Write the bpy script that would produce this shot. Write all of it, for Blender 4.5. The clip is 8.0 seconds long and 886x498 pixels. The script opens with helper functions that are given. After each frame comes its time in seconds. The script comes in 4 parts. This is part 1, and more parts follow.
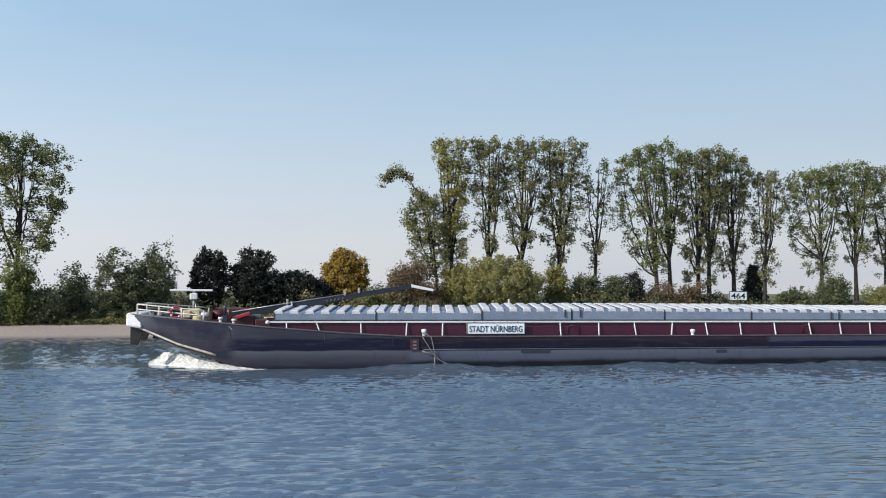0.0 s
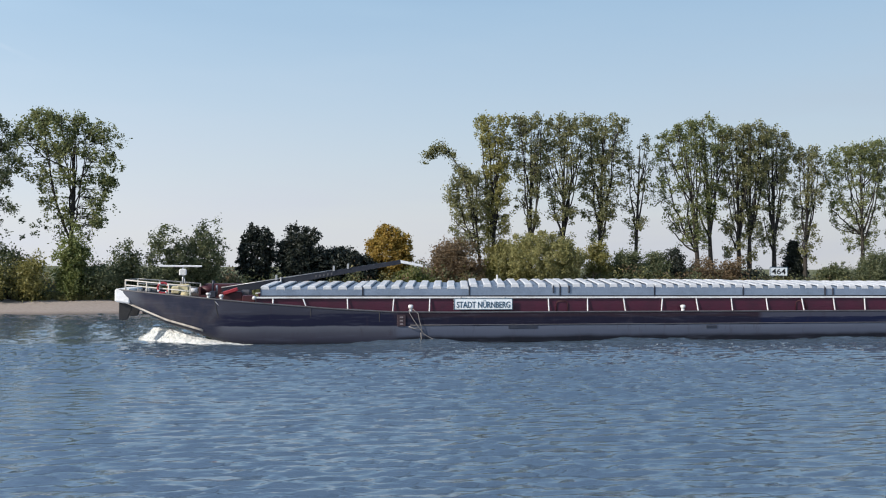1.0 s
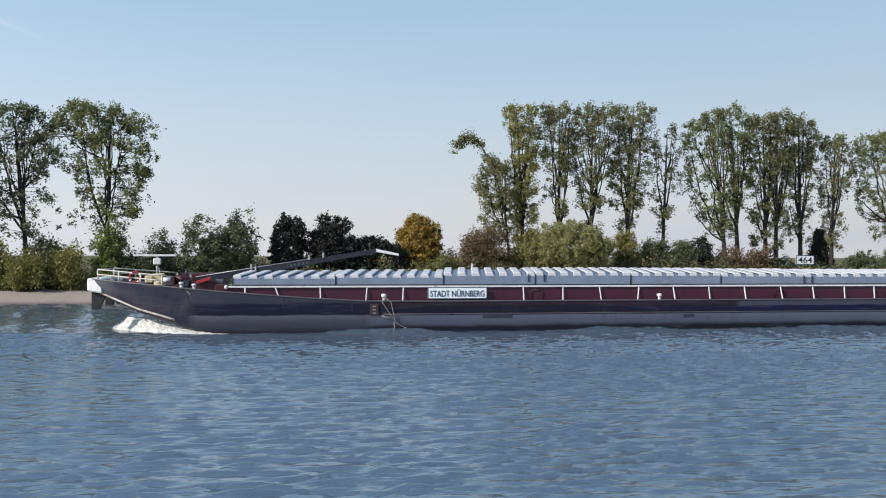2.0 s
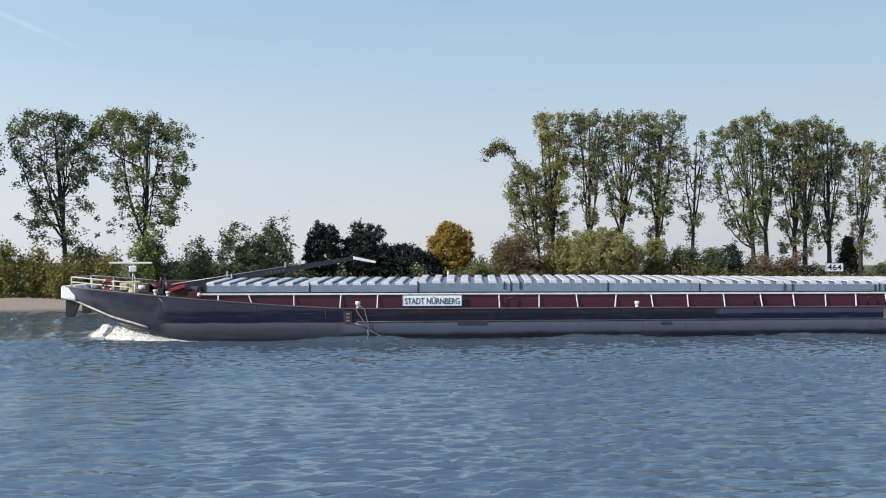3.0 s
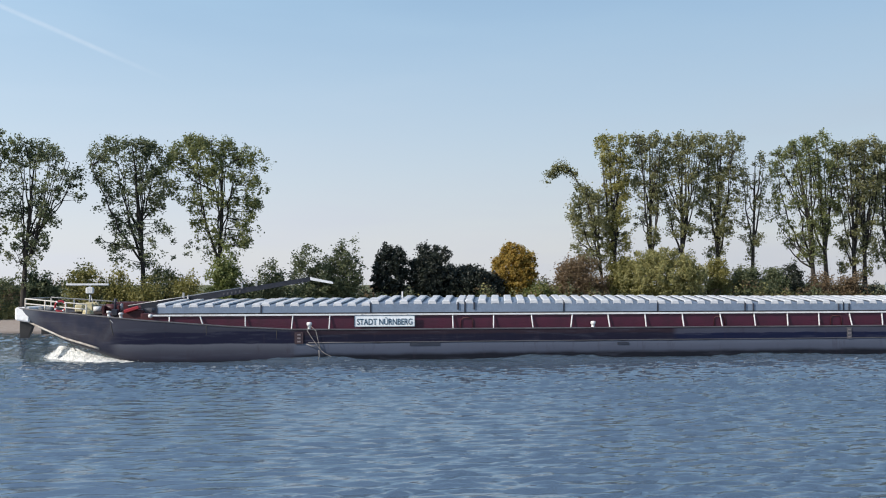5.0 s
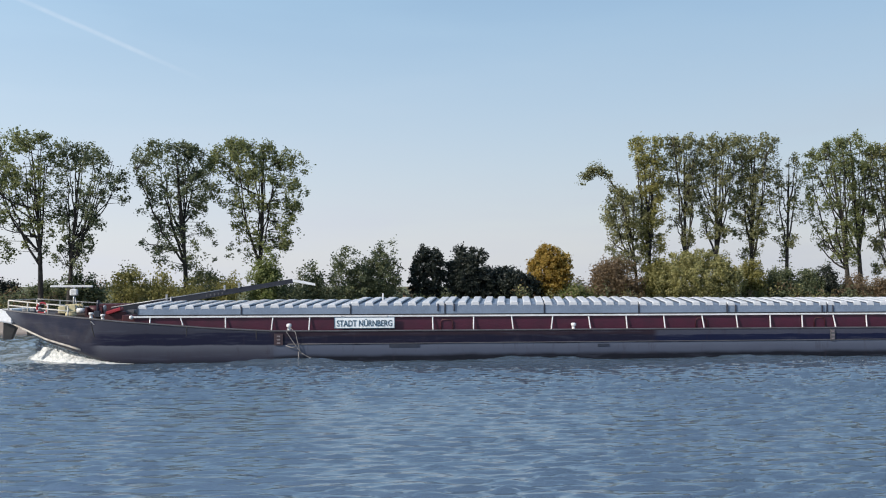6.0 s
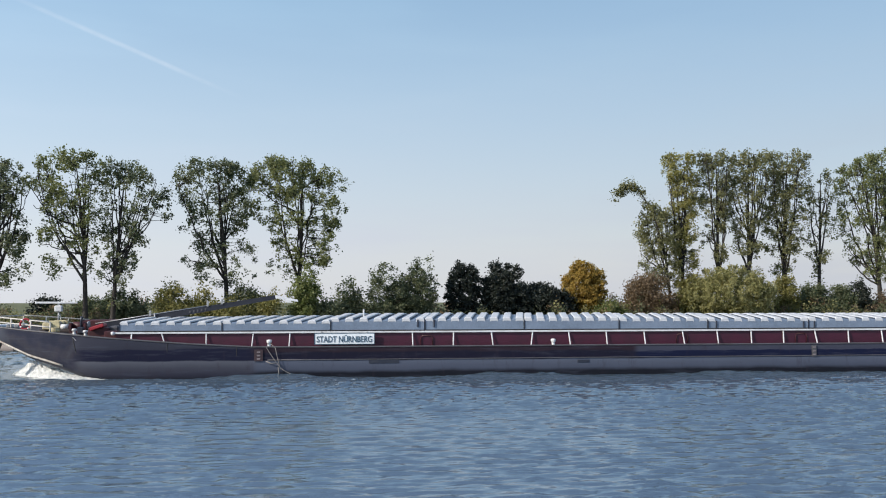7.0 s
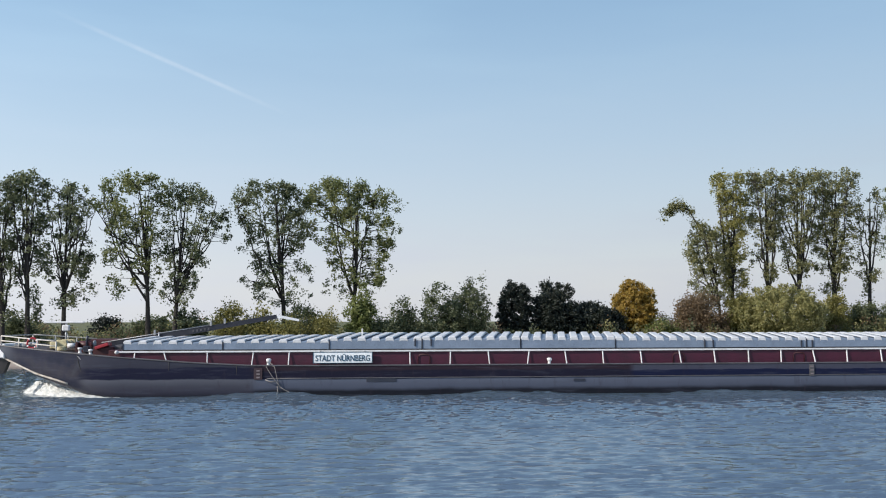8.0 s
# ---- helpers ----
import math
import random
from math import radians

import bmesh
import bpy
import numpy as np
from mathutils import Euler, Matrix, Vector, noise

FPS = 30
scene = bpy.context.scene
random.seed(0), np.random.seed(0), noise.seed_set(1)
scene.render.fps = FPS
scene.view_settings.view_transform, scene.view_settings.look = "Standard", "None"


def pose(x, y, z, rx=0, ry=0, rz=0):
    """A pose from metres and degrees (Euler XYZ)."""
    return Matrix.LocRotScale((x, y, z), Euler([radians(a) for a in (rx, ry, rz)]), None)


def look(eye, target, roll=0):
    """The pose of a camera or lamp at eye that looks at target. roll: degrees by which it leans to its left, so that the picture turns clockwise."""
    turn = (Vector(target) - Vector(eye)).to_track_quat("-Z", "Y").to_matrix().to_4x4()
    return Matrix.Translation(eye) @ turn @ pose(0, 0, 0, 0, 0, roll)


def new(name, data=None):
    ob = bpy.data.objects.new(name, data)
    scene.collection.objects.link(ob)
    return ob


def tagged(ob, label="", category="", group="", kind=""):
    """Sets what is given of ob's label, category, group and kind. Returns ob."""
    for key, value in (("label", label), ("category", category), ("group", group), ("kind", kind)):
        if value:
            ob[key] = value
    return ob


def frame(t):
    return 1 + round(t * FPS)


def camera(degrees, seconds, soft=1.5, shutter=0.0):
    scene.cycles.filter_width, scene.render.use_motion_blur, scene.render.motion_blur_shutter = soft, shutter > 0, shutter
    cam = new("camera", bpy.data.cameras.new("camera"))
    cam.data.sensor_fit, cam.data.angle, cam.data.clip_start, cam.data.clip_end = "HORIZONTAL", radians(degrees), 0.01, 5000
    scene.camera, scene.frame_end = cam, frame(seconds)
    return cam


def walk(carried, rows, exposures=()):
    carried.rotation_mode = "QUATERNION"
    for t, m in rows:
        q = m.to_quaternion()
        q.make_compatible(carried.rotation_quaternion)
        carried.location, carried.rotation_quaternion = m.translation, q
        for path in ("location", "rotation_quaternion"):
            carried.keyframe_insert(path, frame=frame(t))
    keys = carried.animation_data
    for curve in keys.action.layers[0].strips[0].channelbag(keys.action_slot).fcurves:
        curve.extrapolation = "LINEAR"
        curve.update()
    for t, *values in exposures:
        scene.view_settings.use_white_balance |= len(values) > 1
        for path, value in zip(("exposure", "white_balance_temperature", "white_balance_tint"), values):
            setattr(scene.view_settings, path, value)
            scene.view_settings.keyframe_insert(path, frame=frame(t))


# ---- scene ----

# seconds, x, y, z, yaw, pitch, roll of the camera; it rides on a boat on the same river
cam = camera(50.56, 8.0, soft=1.1)
PATH = [
    (0, -14.62, -60.70, 4.94, -12.13, 2.60, 0.33),
    (0.5, -16.09, -60.91, 4.95, -11.15, 1.89, 0.28),
    (1, -17.50, -61.06, 4.95, -10.78, 1.11, 0.29),
    (1.5, -18.95, -61.13, 4.95, -10.56, 0.42, 0.24),
    (3, -23.00, -61.41, 4.96, -9.52, 0.88, 0.17),
    (3.5, -24.41, -61.53, 4.95, -9.20, 1.56, 0.08),
    (4, -25.74, -61.68, 4.94, -8.82, 1.55, 0.07),
    (4.5, -27.17, -61.83, 4.93, -8.51, 2.07, -0.01),
    (6, -31.45, -62.50, 4.94, -7.16, 2.25, -0.06),
    (6.5, -33.00, -62.78, 4.95, -6.84, 2.69, -0.10),
    (7, -34.56, -63.16, 4.95, -6.40, 3.22, -0.10),
    (7.5, -36.21, -63.67, 4.96, -5.70, 3.90, -0.13),
    (8, -37.84, -64.30, 4.97, -4.71, 4.38, -0.13),
]
walk(cam, [(t, pose(x, y, z, 90 + p, -r, w)) for t, x, y, z, w, p, r in PATH], exposures=[(0.0, 0.47, 6500, 12), (8.0, 0.47, 6500, 12)])
# metres that the barge has gone, by the second
BARGE_RUN = [(0, -0.00), (0.5, 2.58), (1, 5.17), (1.5, 7.74), (3, 15.45), (3.5, 18.00), (4, 20.56), (4.5, 23.11), (6, 30.85), (6.5, 33.46), (7, 36.09), (7.5, 38.71), (8, 41.36)]

# ---- world and sun ----
SUN_WAY = Vector((-0.78, -0.33, 0.51)).normalized()      # towards the sun
world = bpy.data.worlds.new("sky")
scene.world = world
world.use_nodes = True


def build_sky():
    nt = world.node_tree
    n, l = nt.nodes, nt.links
    n.clear()
    out = n.new("ShaderNodeOutputWorld")
    bg = n.new("ShaderNodeBackground")
    sky = n.new("ShaderNodeTexSky")
    sky.sky_type = "NISHITA"
    sky.sun_disc = False
    sky.sun_elevation = math.asin(SUN_WAY.z)
    sky.sun_rotation = math.atan2(SUN_WAY.x, SUN_WAY.y)
    sky.air_density, sky.dust_density, sky.ozone_density = 1.2, 0.3, 1.9
    bg.inputs["Strength"].default_value = 0.106
    tc = n.new("ShaderNodeTexCoord")

    # thin veils of cirrus
    mp = n.new("ShaderNodeMapping")
    mp.inputs["Scale"].default_value = (1.6, 1.6, 9.0)
    l.new(tc.outputs["Generated"], mp.inputs["Vector"])
    nz = n.new("ShaderNodeTexNoise")
    nz.inputs["Scale"].default_value = 2.2
    nz.inputs["Detail"].default_value = 7
    nz.inputs["Roughness"].default_value = 0.5
    l.new(mp.outputs[0], nz.inputs["Vector"])
    ramp = n.new("ShaderNodeMapRange")
    ramp.interpolation_type = "SMOOTHSTEP"
    ramp.inputs["From Min"].default_value, ramp.inputs["From Max"].default_value = 0.38, 0.75
    ramp.inputs["To Min"].default_value, ramp.inputs["To Max"].default_value = 0.0, 0.14
    l.new(nz.outputs["Fac"], ramp.inputs["Value"])

    # haze thickens towards the horizon
    sp = n.new("ShaderNodeSeparateXYZ")
    l.new(tc.outputs["Generated"], sp.inputs[0])
    low = n.new("ShaderNodeMapRange")
    low.interpolation_type = "SMOOTHSTEP"
    low.inputs["From Min"].default_value, low.inputs["From Max"].default_value = -0.03, 0.66
    low.inputs["To Min"].default_value, low.inputs["To Max"].default_value = 0.86, 0.0
    l.new(sp.outputs["Z"], low.inputs["Value"])
    add = n.new("ShaderNodeMath")
    add.operation = "ADD"
    add.use_clamp = True
    l.new(ramp.outputs[0], add.inputs[0])
    l.new(low.outputs[0], add.inputs[1])
    mix = n.new("ShaderNodeMix")
    mix.data_type = "RGBA"
    # pale at the horizon, clear blue above it
    rise = n.new("ShaderNodeMapRange")
    rise.inputs["From Min"].default_value, rise.inputs["From Max"].default_value = 0.05, 0.34
    l.new(sp.outputs["Z"], rise.inputs["Value"])
    haze = n.new("ShaderNodeMix")
    haze.data_type = "RGBA"
    haze.inputs["A"].default_value, haze.inputs["B"].default_value = CIRRUS, CLEAR
    l.new(rise.outputs[0], haze.inputs["Factor"])
    l.new(haze.outputs["Result"], mix.inputs["B"])
    l.new(add.outputs[0], mix.inputs["Factor"])
    l.new(sky.outputs[0], mix.inputs["A"])
    # the air is brighter towards the sun's side
    dot = n.new("ShaderNodeVectorMath")
    dot.operation = "DOT_PRODUCT"
    dot.inputs[1].default_value = SUN_WAY
    l.new(tc.outputs["Generated"], dot.inputs[0])
    side = n.new("ShaderNodeMapRange")
    side.inputs["From Min"].default_value, side.inputs["From Max"].default_value = -0.7, 0.15
    side.inputs["To Min"].default_value, side.inputs["To Max"].default_value = 0.82, 1.1
    l.new(dot.outputs["Value"], side.inputs["Value"])
    air = n.new("ShaderNodeVectorMath")
    air.operation = "SCALE"
    l.new(mix.outputs["Result"], air.inputs[0])
    l.new(side.outputs[0], air.inputs["Scale"])
    l.new(air.outputs[0], bg.inputs["Color"])
    l.new(bg.outputs[0], out.inputs["Surface"])


CIRRUS = (4.62, 4.95, 5.45, 1)
CLEAR = (2.6, 4.25, 5.65, 1)
build_sky()
sun = new("sun", bpy.data.lights.new("sun", "SUN"))
sun.data.energy, sun.data.angle, sun.data.color = 3.6, radians(0.6), (1.0, 0.93, 0.82)
sun.matrix_world = look(SUN_WAY * 100, (0, 0, 0))


# ---- materials ----
def node_material(name):
    m = bpy.data.materials.new(name)
    m.use_nodes = True
    nt = m.node_tree
    return m, nt.nodes, nt.links, nt.nodes["Principled BSDF"]


def noise_node(n, l, vec, scale, detail=4.0, rough=0.55):
    t = n.new("ShaderNodeTexNoise")
    t.inputs["Scale"].default_value, t.inputs["Detail"].default_value, t.inputs["Roughness"].default_value = scale, detail, rough
    l.new(vec, t.inputs["Vector"])
    return t.outputs["Fac"]


def ramp_node(n, l, value, stops):
    r = n.new("ShaderNodeValToRGB")
    while len(r.color_ramp.elements) < len(stops):
        r.color_ramp.elements.new(0.5)
    for e, (p, c) in zip(r.color_ramp.elements, stops):
        e.position, e.color = p, (*c, 1)
    l.new(value, r.inputs[0])
    return r.outputs[0]


def mix_node(n, l, fac, a, b, blend="MIX"):
    m = n.new("ShaderNodeMix")
    m.data_type, m.blend_type = "RGBA", blend
    for sock, v in (("Factor", fac), ("A", a), ("B", b)):
        if isinstance(v, bpy.types.NodeSocket):
            l.new(v, m.inputs[sock])
        elif sock == "Factor":
            m.inputs[sock].default_value = v
        else:
            m.inputs[sock].default_value = (*v, 1)
    return m.outputs["Result"]


def bump_node(n, l, height, strength, distance, normal_in):
    b = n.new("ShaderNodeBump")
    b.inputs["Strength"].default_value, b.inputs["Distance"].default_value = strength, distance
    l.new(height, b.inputs["Height"])
    l.new(b.outputs[0], normal_in)


def painted(name, base, wear, rough=0.5, scale=1.5, amount=0.5, metal=0.0, bump=0.2):
    """Paint with large stains and fine grain."""
    m, n, l, bs = node_material(name)
    tc = n.new("ShaderNodeTexCoord").outputs["Object"]
    big = noise_node(n, l, tc, scale, 6, 0.6)
    fine = noise_node(n, l, tc, scale * 14, 4, 0.6)
    mask = ramp_node(n, l, big, [(0.42, (0, 0, 0)), (0.72, (amount,) * 3)])
    col = mix_node(n, l, mask, base, wear)
    grain = ramp_node(n, l, fine, [(0.3, (0.8,) * 3), (0.7, (1.0,) * 3)])
    col = mix_node(n, l, 1.0, col, grain, "MULTIPLY")
    l.new(col, bs.inputs["Base Color"])
    bs.inputs["Roughness"].default_value, bs.inputs["Metallic"].default_value = rough, metal
    bump_node(n, l, fine, bump, 0.01, bs.inputs["Normal"])
    return m


def hull_paint():
    """Bands of weathered paint: grey gunwale, navy, scuffed pale boot band, dark waterline."""
    m, n, l, bs = node_material("hull_paint")
    tc = n.new("ShaderNodeTexCoord").outputs["Object"]
    sep = n.new("ShaderNodeSeparateXYZ")
    l.new(tc, sep.inputs[0])
    wob = noise_node(n, l, tc, 0.55, 4, 0.55)
    w2 = n.new("ShaderNodeMath")
    w2.operation = "MULTIPLY_ADD"
    l.new(wob, w2.inputs[0])
    w2.inputs[1].default_value, w2.inputs[2].default_value = 0.25, -0.125
    zz = n.new("ShaderNodeMath")
    zz.operation = "ADD"
    l.new(sep.outputs["Z"], zz.inputs[0])
    l.new(w2.outputs[0], zz.inputs[1])
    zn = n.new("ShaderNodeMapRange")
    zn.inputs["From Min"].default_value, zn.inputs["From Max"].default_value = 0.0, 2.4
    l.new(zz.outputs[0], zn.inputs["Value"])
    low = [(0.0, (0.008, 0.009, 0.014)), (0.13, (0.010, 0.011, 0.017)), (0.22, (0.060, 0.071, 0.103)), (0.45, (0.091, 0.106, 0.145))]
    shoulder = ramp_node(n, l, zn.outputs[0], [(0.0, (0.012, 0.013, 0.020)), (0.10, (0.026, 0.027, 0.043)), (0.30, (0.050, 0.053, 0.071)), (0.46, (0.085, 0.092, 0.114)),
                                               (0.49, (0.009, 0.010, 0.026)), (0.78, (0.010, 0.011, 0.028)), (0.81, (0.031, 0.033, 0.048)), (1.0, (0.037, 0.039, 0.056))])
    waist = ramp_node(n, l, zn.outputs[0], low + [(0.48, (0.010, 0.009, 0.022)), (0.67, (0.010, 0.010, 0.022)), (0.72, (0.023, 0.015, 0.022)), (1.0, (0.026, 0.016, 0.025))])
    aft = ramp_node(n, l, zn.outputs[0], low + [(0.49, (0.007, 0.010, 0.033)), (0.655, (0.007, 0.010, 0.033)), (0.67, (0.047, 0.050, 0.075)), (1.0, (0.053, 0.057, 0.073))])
    bow = ramp_node(n, l, noise_node(n, l, tc, 0.5, 6, 0.6), [(0.30, (0.009, 0.011, 0.026)), (0.46, (0.019, 0.022, 0.040)), (0.56, (0.031, 0.031, 0.043)), (0.68, (0.053, 0.056, 0.073))])

    def along(x0, x1):
        r = n.new("ShaderNodeMapRange")
        r.interpolation_type = "SMOOTHSTEP"
        r.inputs["From Min"].default_value, r.inputs["From Max"].default_value = x0, x1
        l.new(sep.outputs["X"], r.inputs["Value"])
        return r.outputs[0]

    col = mix_node(n, l, along(-20.9, -19.6), (0.070, 0.078, 0.099), bow)
    col = mix_node(n, l, along(-15.6, -14.6), col, shoulder)
    col = mix_node(n, l, along(-4.4, -3.4), col, waist)
    col = mix_node(n, l, along(21.5, 22.1), col, aft)
    # rust runs and scuffs
    mp = n.new("ShaderNodeMapping")
    mp.inputs["Scale"].default_value = (1.6, 1.6, 0.35)
    l.new(tc, mp.inputs["Vector"])
    runs = noise_node(n, l, mp.outputs[0], 1.4, 8, 0.68)
    col = mix_node(n, l, ramp_node(n, l, runs, [(0.56, (0, 0, 0)), (0.72, (0.45,) * 3)]), col, (0.033, 0.025, 0.035))
    mp2 = n.new("ShaderNodeMapping")
    mp2.inputs["Scale"].default_value = (0.3, 0.3, 3.0)
    l.new(tc, mp2.inputs["Vector"])
    scuff = noise_node(n, l, mp2.outputs[0], 1.6, 7, 0.65)
    col = mix_node(n, l, ramp_node(n, l, scuff, [(0.53, (0, 0, 0)), (0.74, (0.42,) * 3)]), col, (0.063, 0.070, 0.096))
    l.new(col, bs.inputs["Base Color"])
    bs.inputs["Roughness"].default_value = 0.42
    bs.inputs["Specular IOR Level"].default_value = 0.16
    dents = noise_node(n, l, tc, 0.8, 3, 0.5)
    bump_node(n, l, dents, 0.25, 0.08, bs.inputs["Normal"])
    return m


def leaf_material(name, dark, mid, light, through_part=0.5):
    m, n, l, bs = node_material(name)
    geo = n.new("ShaderNodeNewGeometry")
    col = ramp_node(n, l, geo.outputs["Random Per Island"], [(0.0, dark), (0.5, mid), (1.0, light)])
    tc = n.new("ShaderNodeTexCoord").outputs["Object"]
    patch = noise_node(n, l, tc, 0.35, 3, 0.5)
    col = mix_node(n, l, ramp_node(n, l, patch, [(0.35, (0, 0, 0)), (0.7, (0.6,) * 3)]), col, light)
    l.new(col, bs.inputs["Base Color"])
    bs.inputs["Roughness"].default_value = 0.55
    tr = n.new("ShaderNodeBsdfTranslucent")
    l.new(col, tr.inputs["Color"])
    mx = n.new("ShaderNodeMixShader")
    mx.inputs[0].default_value = through_part
    l.new(bs.outputs[0], mx.inputs[1])
    l.new(tr.outputs[0], mx.inputs[2])
    l.new(mx.outputs[0], n["Material Output"].inputs["Surface"])
    return m


def water_material():
    m, n, l, bs = node_material("river_water")
    tc = n.new("ShaderNodeTexCoord").outputs["Object"]
    mp = n.new("ShaderNodeMapping")
    mp.inputs["Scale"].default_value = (0.42, 1.6, 1.0)
    mp.inputs["Rotation"].default_value = (0, 0, radians(-8))
    l.new(tc, mp.inputs["Vector"])
    chop = noise_node(n, l, mp.outputs[0], 1.7, 3, 0.5)
    rip = noise_node(n, l, mp.outputs[0], 5.0, 3, 0.55)
    s = n.new("ShaderNodeMath")
    s.operation = "MULTIPLY_ADD"
    l.new(rip, s.inputs[0])
    s.inputs[1].default_value = 0.22
    l.new(chop, s.inputs[2])
    murk = noise_node(n, l, tc, 0.04, 3, 0.5)
    l.new(ramp_node(n, l, murk, [(0.35, (0.066, 0.102, 0.140)), (0.65, (0.078, 0.114, 0.153))]), bs.inputs["Base Color"])
    bs.inputs["Roughness"].default_value = 0.05
    bs.inputs["IOR"].default_value = 4.2
    bump_node(n, l, s.outputs[0], 1.0, 0.022, bs.inputs["Normal"])
    return m


def ground_material():
    """Sand near the water, grass and earth above it."""
    m, n, l, bs = node_material("bank_ground")
    geo = n.new("ShaderNodeNewGeometry").outputs["Position"]
    sep = n.new("ShaderNodeSeparateXYZ")
    l.new(geo, sep.inputs[0])
    wob = noise_node(n, l, geo, 0.25, 5, 0.6)
    z = n.new("ShaderNodeMath")
    z.operation = "MULTIPLY_ADD"
    l.new(wob, z.inputs[0])
    z.inputs[1].default_value = 0.5
    l.new(sep.outputs["Z"], z.inputs[2])
    fine = noise_node(n, l, geo, 3.0, 6, 0.65)
    sand = ramp_node(n, l, fine, [(0.3, (0.27, 0.225, 0.195)), (0.7, (0.37, 0.315, 0.275))])
    wet = ramp_node(n, l, sep.outputs["Z"], [(0.0, (0.45, 0.42, 0.4)), (0.22, (1, 1, 1))])
    sand = mix_node(n, l, 1.0, sand, wet, "MULTIPLY")
    grass = ramp_node(n, l, fine, [(0.3, (0.05, 0.07, 0.02)), (0.7, (0.16, 0.15, 0.06))])
    fac = n.new("ShaderNodeMapRange")
    fac.inputs["From Min"].default_value, fac.inputs["From Max"].default_value = 1.35, 1.6
    l.new(z.outputs[0], fac.inputs["Value"])
    l.new(mix_node(n, l, fac.outputs[0], sand, grass), bs.inputs["Base Color"])
    bs.inputs["Roughness"].default_value = 0.95
    bump_node(n, l, fine, 0.5, 0.05, bs.inputs["Normal"])
    return m


def foam_material():
    m, n, l, bs = node_material("foam")
    tc = n.new("ShaderNodeTexCoord").outputs["Object"]
    f = noise_node(n, l, tc, 5.0, 6, 0.65)
    l.new(ramp_node(n, l, f, [(0.36, (0.30, 0.34, 0.35)), (0.5, (0.62, 0.63, 0.61)), (0.62, (0.8, 0.8, 0.78))]), bs.inputs["Base Color"])
    bs.inputs["Roughness"].default_value = 0.75
    bump_node(n, l, f, 0.8, 0.12, bs.inputs["Normal"])
    return m


M_HULL = hull_paint()
M_WATER = water_material()
M_GROUND = ground_material()
M_FOAM = foam_material()
M_RED = painted("red_oxide_paint", (0.066, 0.008, 0.026), (0.038, 0.008, 0.02), 0.5, 0.9, 0.8)
M_DARKRED = painted("dark_red_paint", (0.07, 0.012, 0.016), (0.03, 0.012, 0.012), 0.55, 1.5, 0.8)
M_BRIGHTRED = painted("signal_red_paint", (0.36, 0.03, 0.04), (0.22, 0.03, 0.035), 0.4, 2.0, 0.5)
M_WHITE = painted("white_paint", (0.78, 0.79, 0.80), (0.5, 0.48, 0.44), 0.4, 1.8, 0.6)
# ribs carry the sunlit tone, cover bodies the grey-blue of their shade
M_RIB = painted("sunlit_hatch_metal", (0.66, 0.67, 0.685), (0.48, 0.49, 0.5), 0.45, 0.7, 0.8)
M_COVER = painted("shaded_hatch_metal", (0.205, 0.26, 0.345), (0.14, 0.185, 0.25), 0.45, 0.8, 0.8, 0.0)
M_DECK = painted("deck_paint", (0.05, 0.045, 0.05), (0.11, 0.07, 0.05), 0.7, 1.2, 0.7)
# tar paint, also the black of the shadow gap above the rail
M_BLACK = painted("tar_paint_and_gap_shade", (0.012, 0.012, 0.014), (0.04, 0.035, 0.03), 0.55, 2.0, 0.6)
M_SLATE = painted("slate_blue_paint", (0.02, 0.025, 0.042), (0.045, 0.05, 0.065), 0.45, 1.2, 0.7)
M_SPAR = painted("dark_spar_paint", (0.011, 0.013, 0.023), (0.03, 0.033, 0.045), 0.5, 1.2, 0.7)
M_GREYBAND = painted("weathered_grey_paint", (0.10, 0.10, 0.11), (0.05, 0.042, 0.04), 0.5, 1.2, 0.8)
M_PINK = painted("faded_red_primer", (0.045, 0.022, 0.028), (0.03, 0.02, 0.025), 0.6, 2.0, 0.7)
M_FADED = painted("faded_white_paint", (0.22, 0.19, 0.20), (0.12, 0.09, 0.10), 0.6, 6.0, 0.7)
M_YELLOW = painted("winch_cream_paint", (0.68, 0.60, 0.36), (0.34, 0.27, 0.17), 0.5, 2.5, 0.7)
M_RAIL = painted("cream_rail_paint", (0.62, 0.59, 0.53), (0.35, 0.3, 0.25), 0.5, 3.0, 0.6)
M_STEEL = painted("galvanised_steel", (0.42, 0.43, 0.44), (0.25, 0.22, 0.2), 0.4, 2.0, 0.6, 0.4)
M_CHINE = painted("worn_foam_lit_cream_paint", (0.55, 0.51, 0.45), (0.2, 0.15, 0.11), 0.6, 2.2, 0.8)
M_ROPE = painted("hemp_rope", (0.26, 0.245, 0.23), (0.15, 0.14, 0.13), 0.9, 6.0, 0.7)
M_INK = painted("sign_ink", (0.025, 0.075, 0.125), (0.05, 0.10, 0.14), 0.5, 5.0, 0.4)
M_SIGN = painted("sign_white", (0.90, 0.94, 0.96), (0.84, 0.88, 0.90), 0.35, 2.0, 0.5)
M_BARK = painted("bark", (0.034, 0.029, 0.025), (0.065, 0.057, 0.048), 0.95, 2.2, 0.8, 0.0, 0.7)
